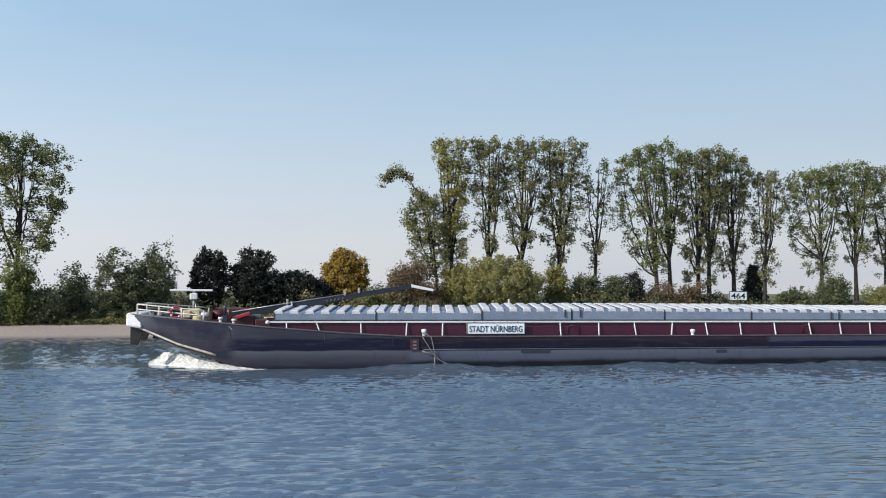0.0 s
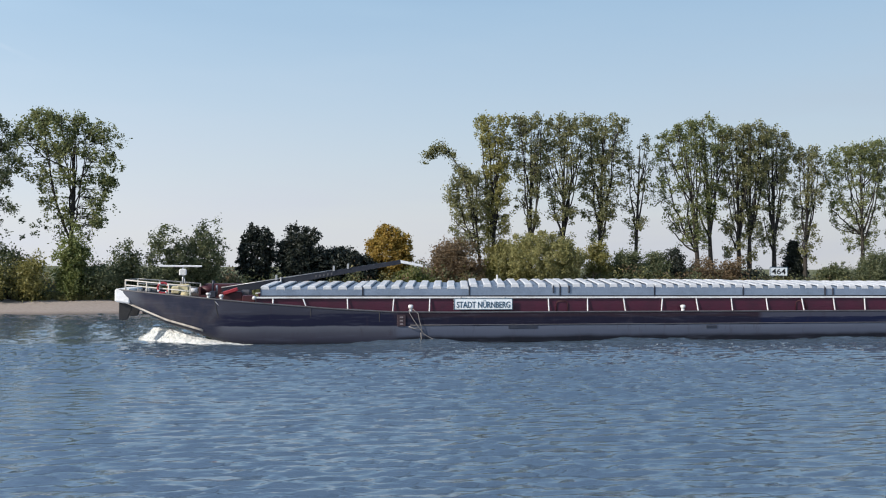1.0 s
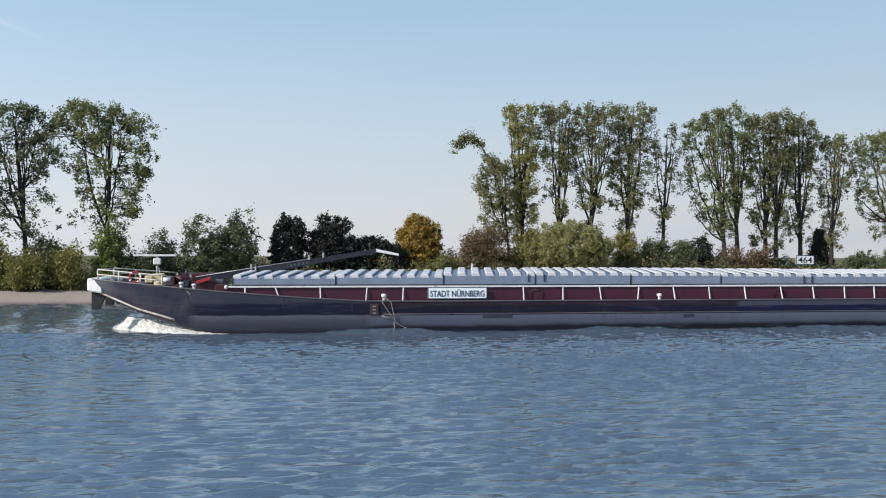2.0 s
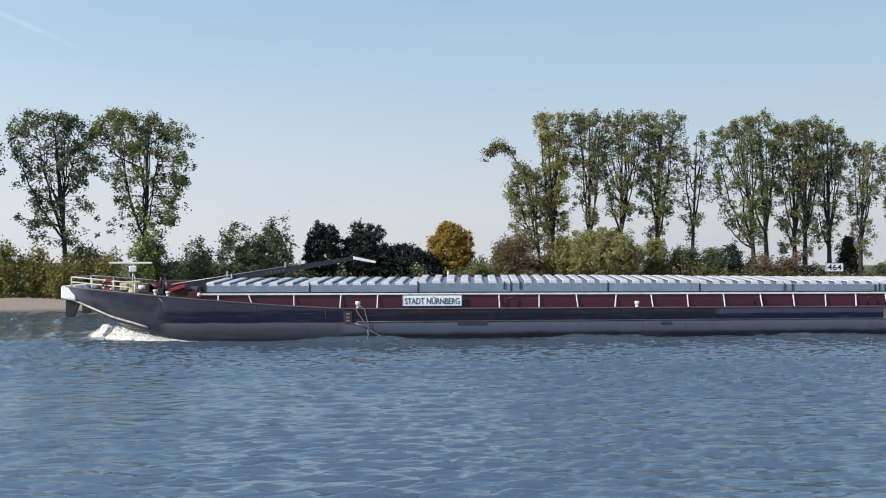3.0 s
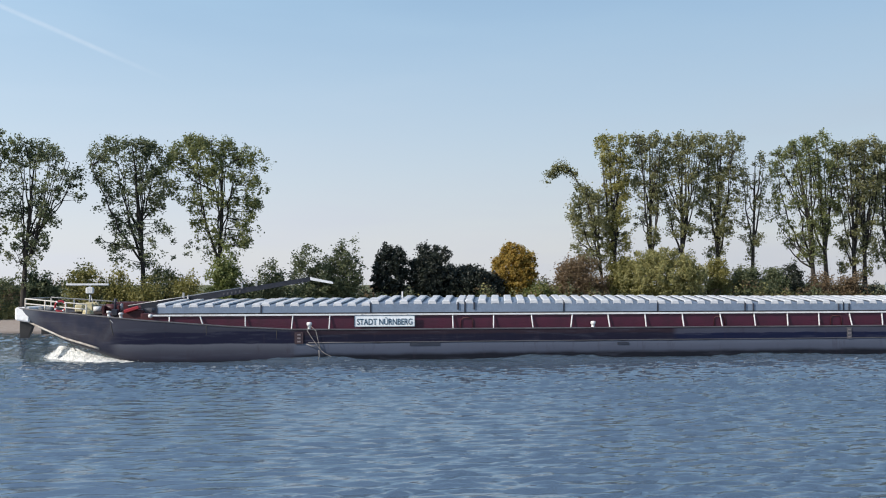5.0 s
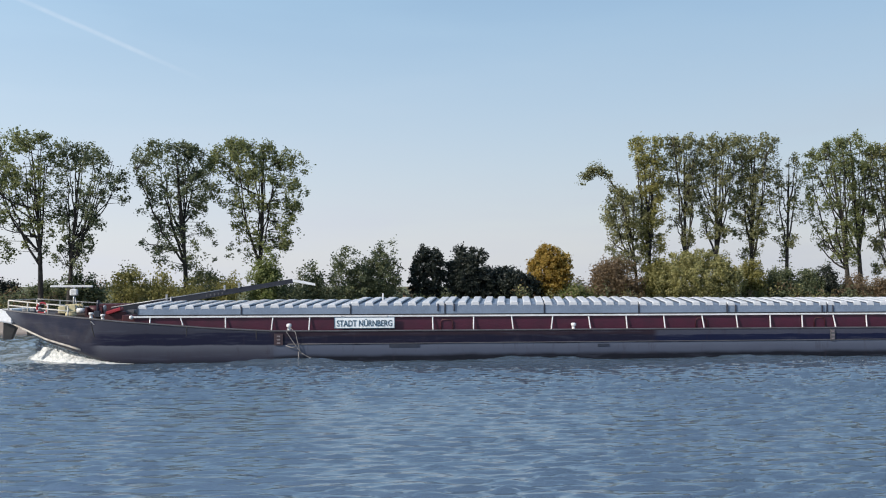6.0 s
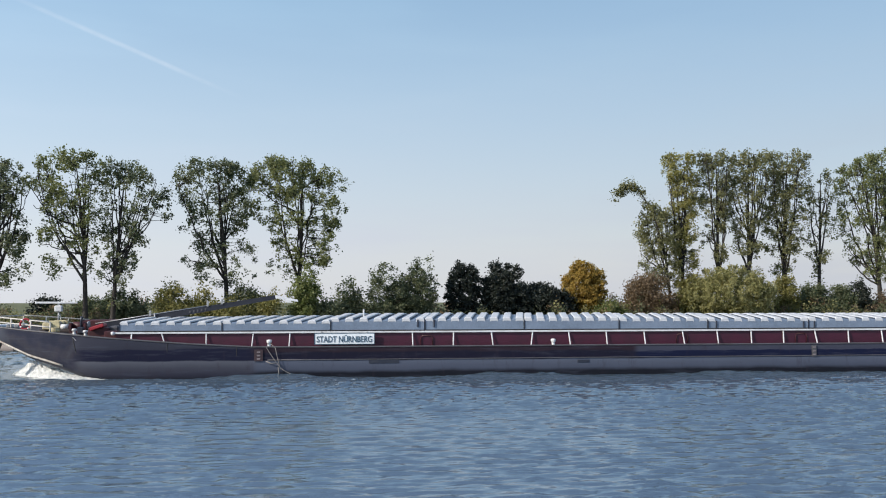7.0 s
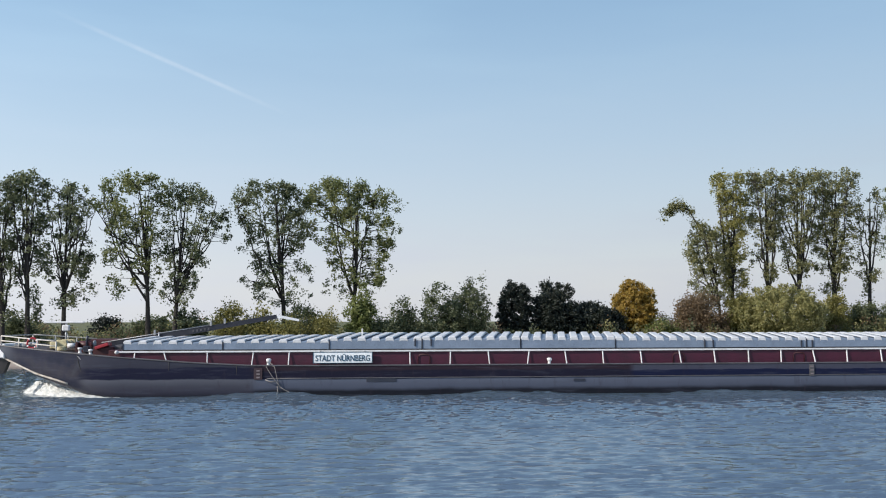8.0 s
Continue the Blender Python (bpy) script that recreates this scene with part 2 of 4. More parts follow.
M_LEAF = {
    "poplar": leaf_material("poplar_leaf", (0.088, 0.099, 0.042), (0.177, 0.185, 0.078), (0.307, 0.295, 0.136)),
    "poplar_yellow": leaf_material("poplar_leaf_turning", (0.109, 0.117, 0.038), (0.234, 0.234, 0.070), (0.389, 0.350, 0.117)),
    "turning": leaf_material("poplar_leaf_yellowing", (0.080, 0.105, 0.042), (0.160, 0.188, 0.076), (0.275, 0.285, 0.105)),
    "willow": leaf_material("willow_leaf", (0.19, 0.2, 0.072), (0.285, 0.28, 0.112), (0.42, 0.39, 0.17)),
    "orange": leaf_material("autumn_leaf", (0.21, 0.135, 0.026), (0.37, 0.245, 0.05), (0.48, 0.34, 0.08)),
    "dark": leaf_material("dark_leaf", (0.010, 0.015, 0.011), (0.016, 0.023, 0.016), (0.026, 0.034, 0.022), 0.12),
    "olive": leaf_material("olive_leaf", (0.066, 0.092, 0.046), (0.126, 0.152, 0.078), (0.205, 0.222, 0.118)),
    "brown": leaf_material("russet_leaf", (0.119, 0.086, 0.053), (0.198, 0.139, 0.082), (0.290, 0.211, 0.125)),
    "grass": leaf_material("dry_grass", (0.13, 0.13, 0.05), (0.21, 0.21, 0.08), (0.3, 0.28, 0.12)),
    "gold": leaf_material("golden_leaf", (0.145, 0.15, 0.048), (0.235, 0.225, 0.075), (0.33, 0.30, 0.105)),
    "green": leaf_material("fresh_leaf", (0.099, 0.132, 0.040), (0.172, 0.211, 0.066), (0.264, 0.290, 0.106)),
}


# ---- mesh helpers ----
def mesh_of(name, verts, faces, material, smooth=False):
    me = bpy.data.meshes.new(name)
    me.from_pydata([tuple(v) for v in verts], [], [tuple(int(i) for i in f) for f in faces])
    me.materials.append(material)
    if smooth:
        me.polygons.foreach_set("use_smooth", [True] * len(me.polygons))
    me.update()
    return me


def part(name, data, material, parent, label=""):
    """Links a bmesh or mesh as one object under a thing or part."""
    if isinstance(data, bmesh.types.BMesh):
        me = bpy.data.meshes.new(name)
        data.to_mesh(me)
        data.free()
        me.materials.append(material)
    else:
        me = data
    ob = new(name, me)
    ob.parent = parent
    if label:
        ob["label"] = label
    return ob


def box(bm, x0, x1, y0, y1, z0, z1, bevel=0.0):
    vs = [bm.verts.new(c) for c in ((x0, y0, z0), (x1, y0, z0), (x1, y1, z0), (x0, y1, z0), (x0, y0, z1), (x1, y0, z1), (x1, y1, z1), (x0, y1, z1))]
    fs = [bm.faces.new([vs[i] for i in f]) for f in ((3, 2, 1, 0), (4, 5, 6, 7), (0, 1, 5, 4), (1, 2, 6, 5), (2, 3, 7, 6), (3, 0, 4, 7))]
    if bevel:
        edges = {e for f in fs for e in f.edges}
        bmesh.ops.bevel(bm, geom=list(edges), offset=bevel, segments=1, affect="EDGES")
    return bm


def boxes(*args, bevel=0.0):
    bm = bmesh.new()
    for a in args:
        box(bm, *a, bevel=bevel)
    return bm


def tube_into(verts, faces, pts, radii, sides=6, cap=True):
    pts = [Vector(p) for p in pts]
    base = len(verts)
    for i, p in enumerate(pts):
        d = (pts[min(i + 1, len(pts) - 1)] - pts[max(i - 1, 0)]).normalized()
        a = d.cross(Vector((0.31, 0.17, 0.93)) if abs(d.z) < 0.9 else Vector((1, 0.1, 0))).normalized()
        b = d.cross(a)
        r = radii[i] if hasattr(radii, "__len__") else radii
        for k in range(sides):
            w = 2 * math.pi * k / sides
            verts.append(p + (a * math.cos(w) + b * math.sin(w)) * r)
    for i in range(len(pts) - 1):
        for k in range(sides):
            q = base + i * sides
            faces.append((q + k, q + (k + 1) % sides, q + sides + (k + 1) % sides, q + sides + k))
    if cap:
        faces.append(tuple(base + k for k in reversed(range(sides))))
        faces.append(tuple(base + (len(pts) - 1) * sides + k for k in range(sides)))


def tubes(name, runs, material, sides=8):
    v, f = [], []
    for pts, r in runs:
        tube_into(v, f, pts, r, sides)
    return mesh_of(name, v, f, material, sides > 5)


def lathe(name, profile, material, at=(0, 0, 0), sides=16):
    v, f = [], []
    for r, z in profile:
        for k in range(sides):
            w = 2 * math.pi * k / sides
            v.append((at[0] + r * math.cos(w), at[1] + r * math.sin(w), at[2] + z))
    for i in range(len(profile) - 1):
        for k in range(sides):
            f.append((i * sides + k, i * sides + (k + 1) % sides, (i + 1) * sides + (k + 1) % sides, (i + 1) * sides + k))
    f.append(tuple(reversed(range(sides))))
    f.append(tuple((len(profile) - 1) * sides + k for k in range(sides)))
    return mesh_of(name, v, f, material, True)


def lettering(name, text, height, width, material, parent, place):
    """Flat raised letters facing -y, fitted to a width, centred on place."""
    cu = bpy.data.curves.new(name, "FONT")
    cu.body, cu.align_x, cu.align_y, cu.extrude, cu.offset = text, "CENTER", "CENTER", 0.012, 0.012
    tmp = new(name, cu)
    me = bpy.data.meshes.new_from_object(tmp.evaluated_get(bpy.context.evaluated_depsgraph_get()))
    bpy.data.objects.remove(tmp)
    co = np.array([v.co[:] for v in me.vertices])
    lo, hi = co.min(0), co.max(0)
    mid = (lo + hi) / 2
    sx, sy = width / (hi[0] - lo[0]), height / (hi[1] - lo[1])
    for v in me.vertices:
        v.co = ((v.co.x - mid[0]) * sx, -v.co.z, (v.co.y - mid[1]) * sy)
    me.materials.clear()
    me.materials.append(material)
    ob = new(name, me)
    ob.parent = parent
    ob.location = place
    return ob


# ---- ground and river ----
def bank_line(x):
    return np.where(x > -40, 38.3 + 0.11 * (np.minimum(x, 110) + 40), 38.3) + 0.5 * np.sin(x * 0.13) + 0.25 * np.sin(x * 0.41 + 1)


def ground_height(x, y):
    d = y - bank_line(x)
    z = np.interp(d, [-60, -6, 0, 3, 9, 13, 18, 60], [-4, -0.9, 0.0, 0.28, 1.0, 1.5, 1.9, 2.2])
    near = np.interp(y, [-140, -128, -118], [3.0, 1.0, -4.0])
    return np.where(y < -100, near, z)


def grid_mesh(name, xs, ys, zfun, material):
    X, Y = np.meshgrid(xs, ys)
    Z = zfun(X, Y)
    nx, ny = len(xs), len(ys)
    i = np.arange(ny - 1)[:, None] * nx + np.arange(nx - 1)[None]
    quads = np.stack([i, i + 1, i + 1 + nx, i + nx], -1).reshape(-1, 4)
    me = bpy.data.meshes.new(name)
    me.vertices.add(nx * ny)
    me.vertices.foreach_set("co", np.stack([X, Y, Z], -1).astype(np.float32).ravel())
    me.loops.add(quads.size)
    me.loops.foreach_set("vertex_index", quads.ravel().astype(np.int32))
    me.polygons.add(len(quads))
    me.polygons.foreach_set("loop_start", np.arange(0, quads.size, 4, dtype=np.int32))
    me.polygons.foreach_set("use_smooth", np.ones(len(quads), bool))
    me.update(calc_edges=True)
    me.materials.append(material)
    return me


def stretch(a, b, step, far):
    core = np.arange(a, b + step / 2, step)
    out = [5.0 * 1.5 ** k for k in range(40) if 5.0 * 1.5 ** k < far] + [far]
    return np.concatenate([a - np.array(out[::-1]), core, b + np.array(out)])


def build_ground():
    xs = stretch(-130, 150, 2.0, 3800)
    ys = np.concatenate([[-3800, -2000, -900, -400, -200, -140, -128, -118, -100, -60, -20, 10], np.arange(26, 76, 1.0), [80, 90, 110, 150, 220, 400, 900, 2000, 3900]])
    rough = lambda X, Y: ground_height(X, Y) + np.where(Y > 36, 0.06 * np.sin(X * 0.9 + Y * 0.7) * np.sin(X * 0.37 - Y * 1.1), 0)
    tagged(new("ground", grid_mesh("ground", xs, ys, rough, M_GROUND)), "sandy river beach rising to a grassy bank", "ground", kind="structure")


def wave_field(X, Y, count=64, seed=5):
    """Short-crested wind waves of a third of a metre to over a metre."""
    rng = np.random.default_rng(seed)
    Z = np.zeros_like(X)
    gust = 1.0 + 0.5 * np.sin(X * 0.11 + 0.06 * Y) * np.sin(Y * 0.16 - X * 0.04 + 1.3)
    for k in range(count):
        lam = 0.3 * (1.3 / 0.3) ** rng.random()
        a = radians(rng.normal(86, 17))
        amp = 0.0068 * lam * rng.uniform(0.6, 1.3)
        warp = rng.uniform(0.5, 1.6) * np.sin(X * rng.uniform(0.1, 0.5) + Y * rng.uniform(0.05, 0.3) + k)
        ph = 2 * math.pi / lam * (X * math.cos(a) + Y * math.sin(a)) + rng.uniform(0, 6.3) + warp
        Z += amp * np.sin(ph)
    return Z * gust


def wave_height(X, Y):
    """The waves lean one way: steep on the side that faces the near bank."""
    lean = 3.0 * wave_field(X, Y)
    return wave_field(X, Y + lean)


def build_water():
    xs = stretch(-85, 62, 0.17, 3700)
    ys = np.concatenate([[-3600, -1500, -600, -250, -130, -90, -70, -55], np.arange(-46, -16, 0.07), np.arange(-16, 1, 0.12), np.arange(1.2, 43, 0.4), [46, 52, 60, 75]])

    def z(X, Y):
        fade = np.clip((X + 84) / 6, 0, 1) * np.clip((61 - X) / 6, 0, 1) * np.clip((Y + 46) / 4, 0, 1) * np.clip((43 - Y) / 4, 0, 1)
        return wave_height(X, Y) * fade
    ob = new("water", grid_mesh("water", xs, ys, z, M_WATER))
    return tagged(ob, "rippled blue-grey river water", "water", kind="structure")


build_ground()
water = build_water()


# ---- the barge ----
BEAM_MID, HALF = 4.8, 5.5
STERN = 64.0
SKEW = 0.2        # the covers lie slightly askew across the hold
JOINTS = [-12.55, -6.0, 1.1, 7.4, 14.2, 20.85, 27.2, 34.6, 41.2, 47.8, 54.4]


def sheer(x):
    return float(np.interp(x, [-21.5, -20.5, -17, -15, -13.2, -8, -4, 0, 56, 64], [3.40, 3.32, 3.02, 2.83, 2.66, 2.25, 2.03, 2.0, 2.0, 2.6]))


def keel(x):
    return float(np.interp(x, [-21.5, -20.5, -18.4, -17, -15.6, -14, -12, -9, 56, 64], [2.66, 2.2, 1.22, 0.8, 0.34, -0.2, -0.9, -1.5, -1.5, 0.4]))


def half_breadth(x):
    s = min(max((x + 21.5) / 8.7, 0), 1)
    stern = 1.0 - 0.25 * max(0, (x - 56) / 8) ** 2
    return (2.9 + (HALF - 2.9) * math.sin(math.pi / 2 * s) ** 0.9) * stern


def hull_section(x):
    b, zs, zk = half_breadth(x), sheer(x), keel(x)
    d = zs - zk
    flare = min(max((-9 - x) / 12, 0), 1)
    rows = [(1.0, 1.0), (1.0, 0.86), (0.995 - 0.02 * flare, 0.6), (0.99 - 0.06 * flare, 0.35), (0.975 - 0.10 * flare, 0.15), (0.94 - 0.13 * flare, 0.05), (0.86 - 0.13 * flare, 0.0)]
    near = [(BEAM_MID - b * r, zk + d * k) for r, k in rows]
    return near + [(2 * BEAM_MID - y, z) for y, z in reversed(near)]


def build_hull(barge):
    xs = list(np.arange(-21.5, -8.0, 0.5)) + list(np.arange(-8, 56, 4.0)) + list(np.arange(56, STERN + 0.1, 1.0))
    v, f = [], []
    n = None
    for x in xs:
        sec = hull_section(x)
        n = len(sec)
        v += [(x, y, z) for y, z in sec]
    for i in range(len(xs) - 1):
        for k in range(n - 1):
            a = i * n + k
            f.append((a, a + n, a + n + 1, a + 1))
    f.append(tuple(range(n)))
    f.append(tuple(reversed(range((len(xs) - 1) * n, len(xs) * n))))
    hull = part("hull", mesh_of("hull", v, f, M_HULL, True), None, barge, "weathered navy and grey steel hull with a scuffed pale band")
    mod = hull.modifiers.new("edges", "EDGE_SPLIT")
    mod.split_angle = radians(35)
    # deck inside the gunwale
    v, f = [], []
    for x in xs:
        b, z = half_breadth(x) - 0.08, sheer(x) - 0.1
        v += [(x + (0.1 if x == xs[0] else 0), BEAM_MID - b, z), (x + (0.1 if x == xs[0] else 0), BEAM_MID + b, z)]
    f = [(2 * i, 2 * i + 2, 2 * i + 3, 2 * i + 1) for i in range(len(xs) - 1)]
    part("deck", mesh_of("deck", v, f, M_DECK), None, barge, "dark painted steel deck")
    # gunwale bars, near and far
    for side in (-1, 1):
        run = [(x, BEAM_MID + side * (half_breadth(x) + 0.0), sheer(x)) for x in xs]
        part("gunwale", tubes("gunwale", [(run, 0.055)], M_GREYBAND, 6), None, barge)
        run = [(x, BEAM_MID + side * (HALF + 0.015), 1.17) for x in np.arange(-3.0, 56, 3.0)]
        part("rubbing_strake", tubes("rubbing_strake", [(run, 0.032)], M_GREYBAND, 6), None, barge, "scuffed pale grey rubbing strake")
    # plate seams and strengthening bars on the bow flank
    for x, lean in ((-15.4, 0.25), (-9.4, 0.0), (-5.0, 0.0)):
        pts = [(x + lean * k, BEAM_MID - half_breadth(x + lean * k) * (1 - 0.02 * k * k) - 0.01, sheer(x) - 0.05 - k * 1.1) for k in (0, 0.5, 1)]
        part("weld_seam", tubes("weld_seam", [(pts, 0.025)], M_BLACK, 5), None, barge)
    # worn edge along the raked chine, its cream lightened for glow off the foam
    for side in (-1, 1):
        run = []
        for x in np.arange(-20.9, -16.0, 0.4):
            y, z = hull_section(x)[4]
            run.append((x, BEAM_MID + side * (BEAM_MID - y + 0.01), z))
        part("chine_bar", tubes("chine_bar", [(run, 0.075)], M_CHINE, 6), None, barge, "worn cream bar along the raked bow edge, brightened for light off the foam")
    run = [(x, BEAM_MID - half_breadth(x) * (1 - 0.012 * k) - 0.02, 2.72 - 0.32 * k) for k, x in enumerate((-15.35, -15.05, -14.75, -14.45, -14.15))]
    part("chain", tubes("chain", [(run, 0.03)], M_STEEL, 5), None, barge, "slack chain hanging down the bow flank")
    # square white nose
    bm = boxes((-21.72, -20.75, BEAM_MID - 2.98, BEAM_MID + 2.98, 2.62, 3.46), bevel=0.09)
    for vert in bm.verts:
        if vert.co.x > -21.2:
            vert.co.z += (vert.co.z < 3) * -0.12
            vert.co.y = BEAM_MID + (vert.co.y - BEAM_MID) * 1.06
    part("nose", bm, M_WHITE, barge, "white painted square bow transom")
    # black pushing plates that hang from the bow
    for y in (2.15, 7.1):
        bm = boxes((-21.5, -20.5, y, y + 0.5, 1.45, 2.75), bevel=0.03)
        for vert in bm.verts:
            if vert.co.z < 1.8 and vert.co.x > -21:
                vert.co.x -= 0.48
        part("push_plate", bm, M_BLACK, barge, "black tapered steel plate")
    bm = boxes((-20.3, -19.75, 4.2, 5.4, 1.7, 2.3), bevel=0.05)
    part("anchor", bm, M_BLACK, barge, "black anchor housed below the bow")


def build_hold(barge):
    """Coaming, white rail, stays and hatch covers."""
    end = 56.0
    for y0, y1 in ((0.0, 0.09), (9.51, 9.6)):
        part("coaming", boxes((-12.75, end, y0, y1, 1.85, 2.96)), M_RED, barge, "dark red hatch coaming")
    for x in (-12.84, end):
        bm = boxes((x, x + 0.09, 0.09, 9.51, 1.85, 2.96))
        for vert in bm.verts:
            vert.co.x += SKEW * vert.co.y * (x < 0)
        part("coaming_end", bm, M_DARKRED, barge)
    for y in (-0.14, 9.62):
        part("coaming_rail", boxes((-12.95, end + 0.2, y, y + 0.13, 2.89, 3.0), bevel=0.015), M_WHITE, barge, "white painted coaming rail")
    part("rail_knob", lathe("rail_knob", [(0.02, -0.13), (0.11, -0.09), (0.14, 0), (0.11, 0.09), (0.02, 0.13)], M_WHITE, (-12.95, -0.1, 2.93), 10), None, barge)
    rng = random.Random(3)
    leans = {-9.87: 0.22, -11.77: 0.0, -7.02: 0.02, -3.98: -0.1, -1.59: -0.06, 6.54: 0.02, 9.32: -0.04, 11.91: 0.1, 14.76: -0.16, 17.26: 0.1, 19.9: 0.04, 22.58: 0.06,
             25.33: 0.12, 27.83: 0.05, 30.31: -0.03, 32.68: -0.05, 35.0: 0.13}
    x = 37.5
    while x < end:
        leans[x] = rng.uniform(-0.1, 0.14)
        x += 2.5
    for x, lean in leans.items():
        foot = max(sheer(x) - 0.12, 1.9)
        v, f = [], []
        tube_into(v, f, [(x, -0.06, 2.9), (x + lean, -0.22, foot)], 0.045, 6)
        part("stay", mesh_of("stay", v, f, M_WHITE), None, barge)
    # small marks and frames on the coaming
    for x0, x1 in ((7.1, 7.9), (24.9, 25.7), (33.6, 34.4)):
        run = [(x0, -0.05, 1.95), (x0, -0.05, 2.55), (x0 + 0.12, -0.05, 2.7), (x1 - 0.12, -0.05, 2.7), (x1, -0.05, 2.55), (x1, -0.05, 1.95)]
        part("ladder_hoop", tubes("ladder_hoop", [(run, 0.03)], M_DARKRED, 6), None, barge)
    # covers
    tops = [3.57, 3.62, 3.74, 3.76, 3.74, 3.69] + [3.66] * 5
    pitch, wide = 0.93, 0.54
    rib = {}
    for i, x0 in enumerate(JOINTS):
        x1 = (JOINTS[i + 1] if i + 1 < len(JOINTS) else 53.8) - 0.06
        side = tops[i]
        ridge = side + 0.25
        unit = new("hatch_cover")
        unit.parent = barge
        unit["label"] = "steel hatch cover in shaded grey-blue with pale sunlit raised ribs"
        prof = [(0.02, 3.0), (-0.03, 3.04), (-0.03, side - 0.05), (0.03, side), (4.8, ridge), (9.57, side), (9.63, side - 0.05), (9.63, 3.04), (9.58, 3.0)]
        v = [(x + SKEW * y, y, z) for x in (x0, x1) for y, z in prof]
        n = len(prof)
        f = [(k, k + 1, k + 1 + n, k + n) for k in range(n - 1)] + [tuple(reversed(range(n))), tuple(range(n, 2 * n))]
        body = part("cover_body", mesh_of("cover_body", v, [tuple(reversed(q)) for q in f], M_COVER), None, unit)
        # black strip painted in for the shadow between cover and rail
        part("rail_gap_shade", boxes((x0, x1, -0.07, -0.032, 3.005, 3.085)), M_BLACK, unit, "black strip for the shadow gap above the rail")
        # joint flange
        part("joint_flange", boxes((x0 - 0.03, x0 + 0.03, -0.06, -0.03, 3.02, side - 0.02)), M_SLATE, unit)
        up = 0.13 if i < 2 else 0.16
        if side not in rib:
            rp = [(-0.045, side - 0.10), (-0.045, side + up * 0.5), (0.06, side + up), (4.8, ridge + up), (9.54, side + up), (9.645, side + up * 0.5), (9.645, side - 0.10)]
            rv = [(x + SKEW * y, y, z) for x in (0, 0.06, wide - 0.06, wide) for y, z in [(y, z - (0.07 if x in (0, wide) else 0)) for y, z in rp]]
            m = len(rp)
            rf = [(j * m + k, (j + 1) * m + k, (j + 1) * m + k + 1, j * m + k + 1) for j in range(3) for k in range(m - 1)]
            rib[side] = mesh_of("rib", rv, rf, M_RIB)
        # the first and last ribs stand at the ends, so that two meet at each joint
        count = round((x1 - x0 - wide) / pitch) + 1
        step = (x1 - x0 - wide) / (count - 1)
        for k in range(count):
            r = part("rib", rib[side], None, unit)
            r.location.x = x0 + k * step
    for x, z in ((3.3, 4.2), (6.9, 3.5), (8.0, 3.5), (27.2, 3.35), (27.8, 3.35), (34.2, 3.3), (35.0, 3.3)):
        part("lifting_lug", boxes((x - 0.05, x + 0.05, -0.1 if z < 4 else 1.2, -0.03 if z < 4 else 1.3, z - 0.25, z + 0.25), bevel=0.015), M_SLATE if z < 4 else M_WHITE, barge)


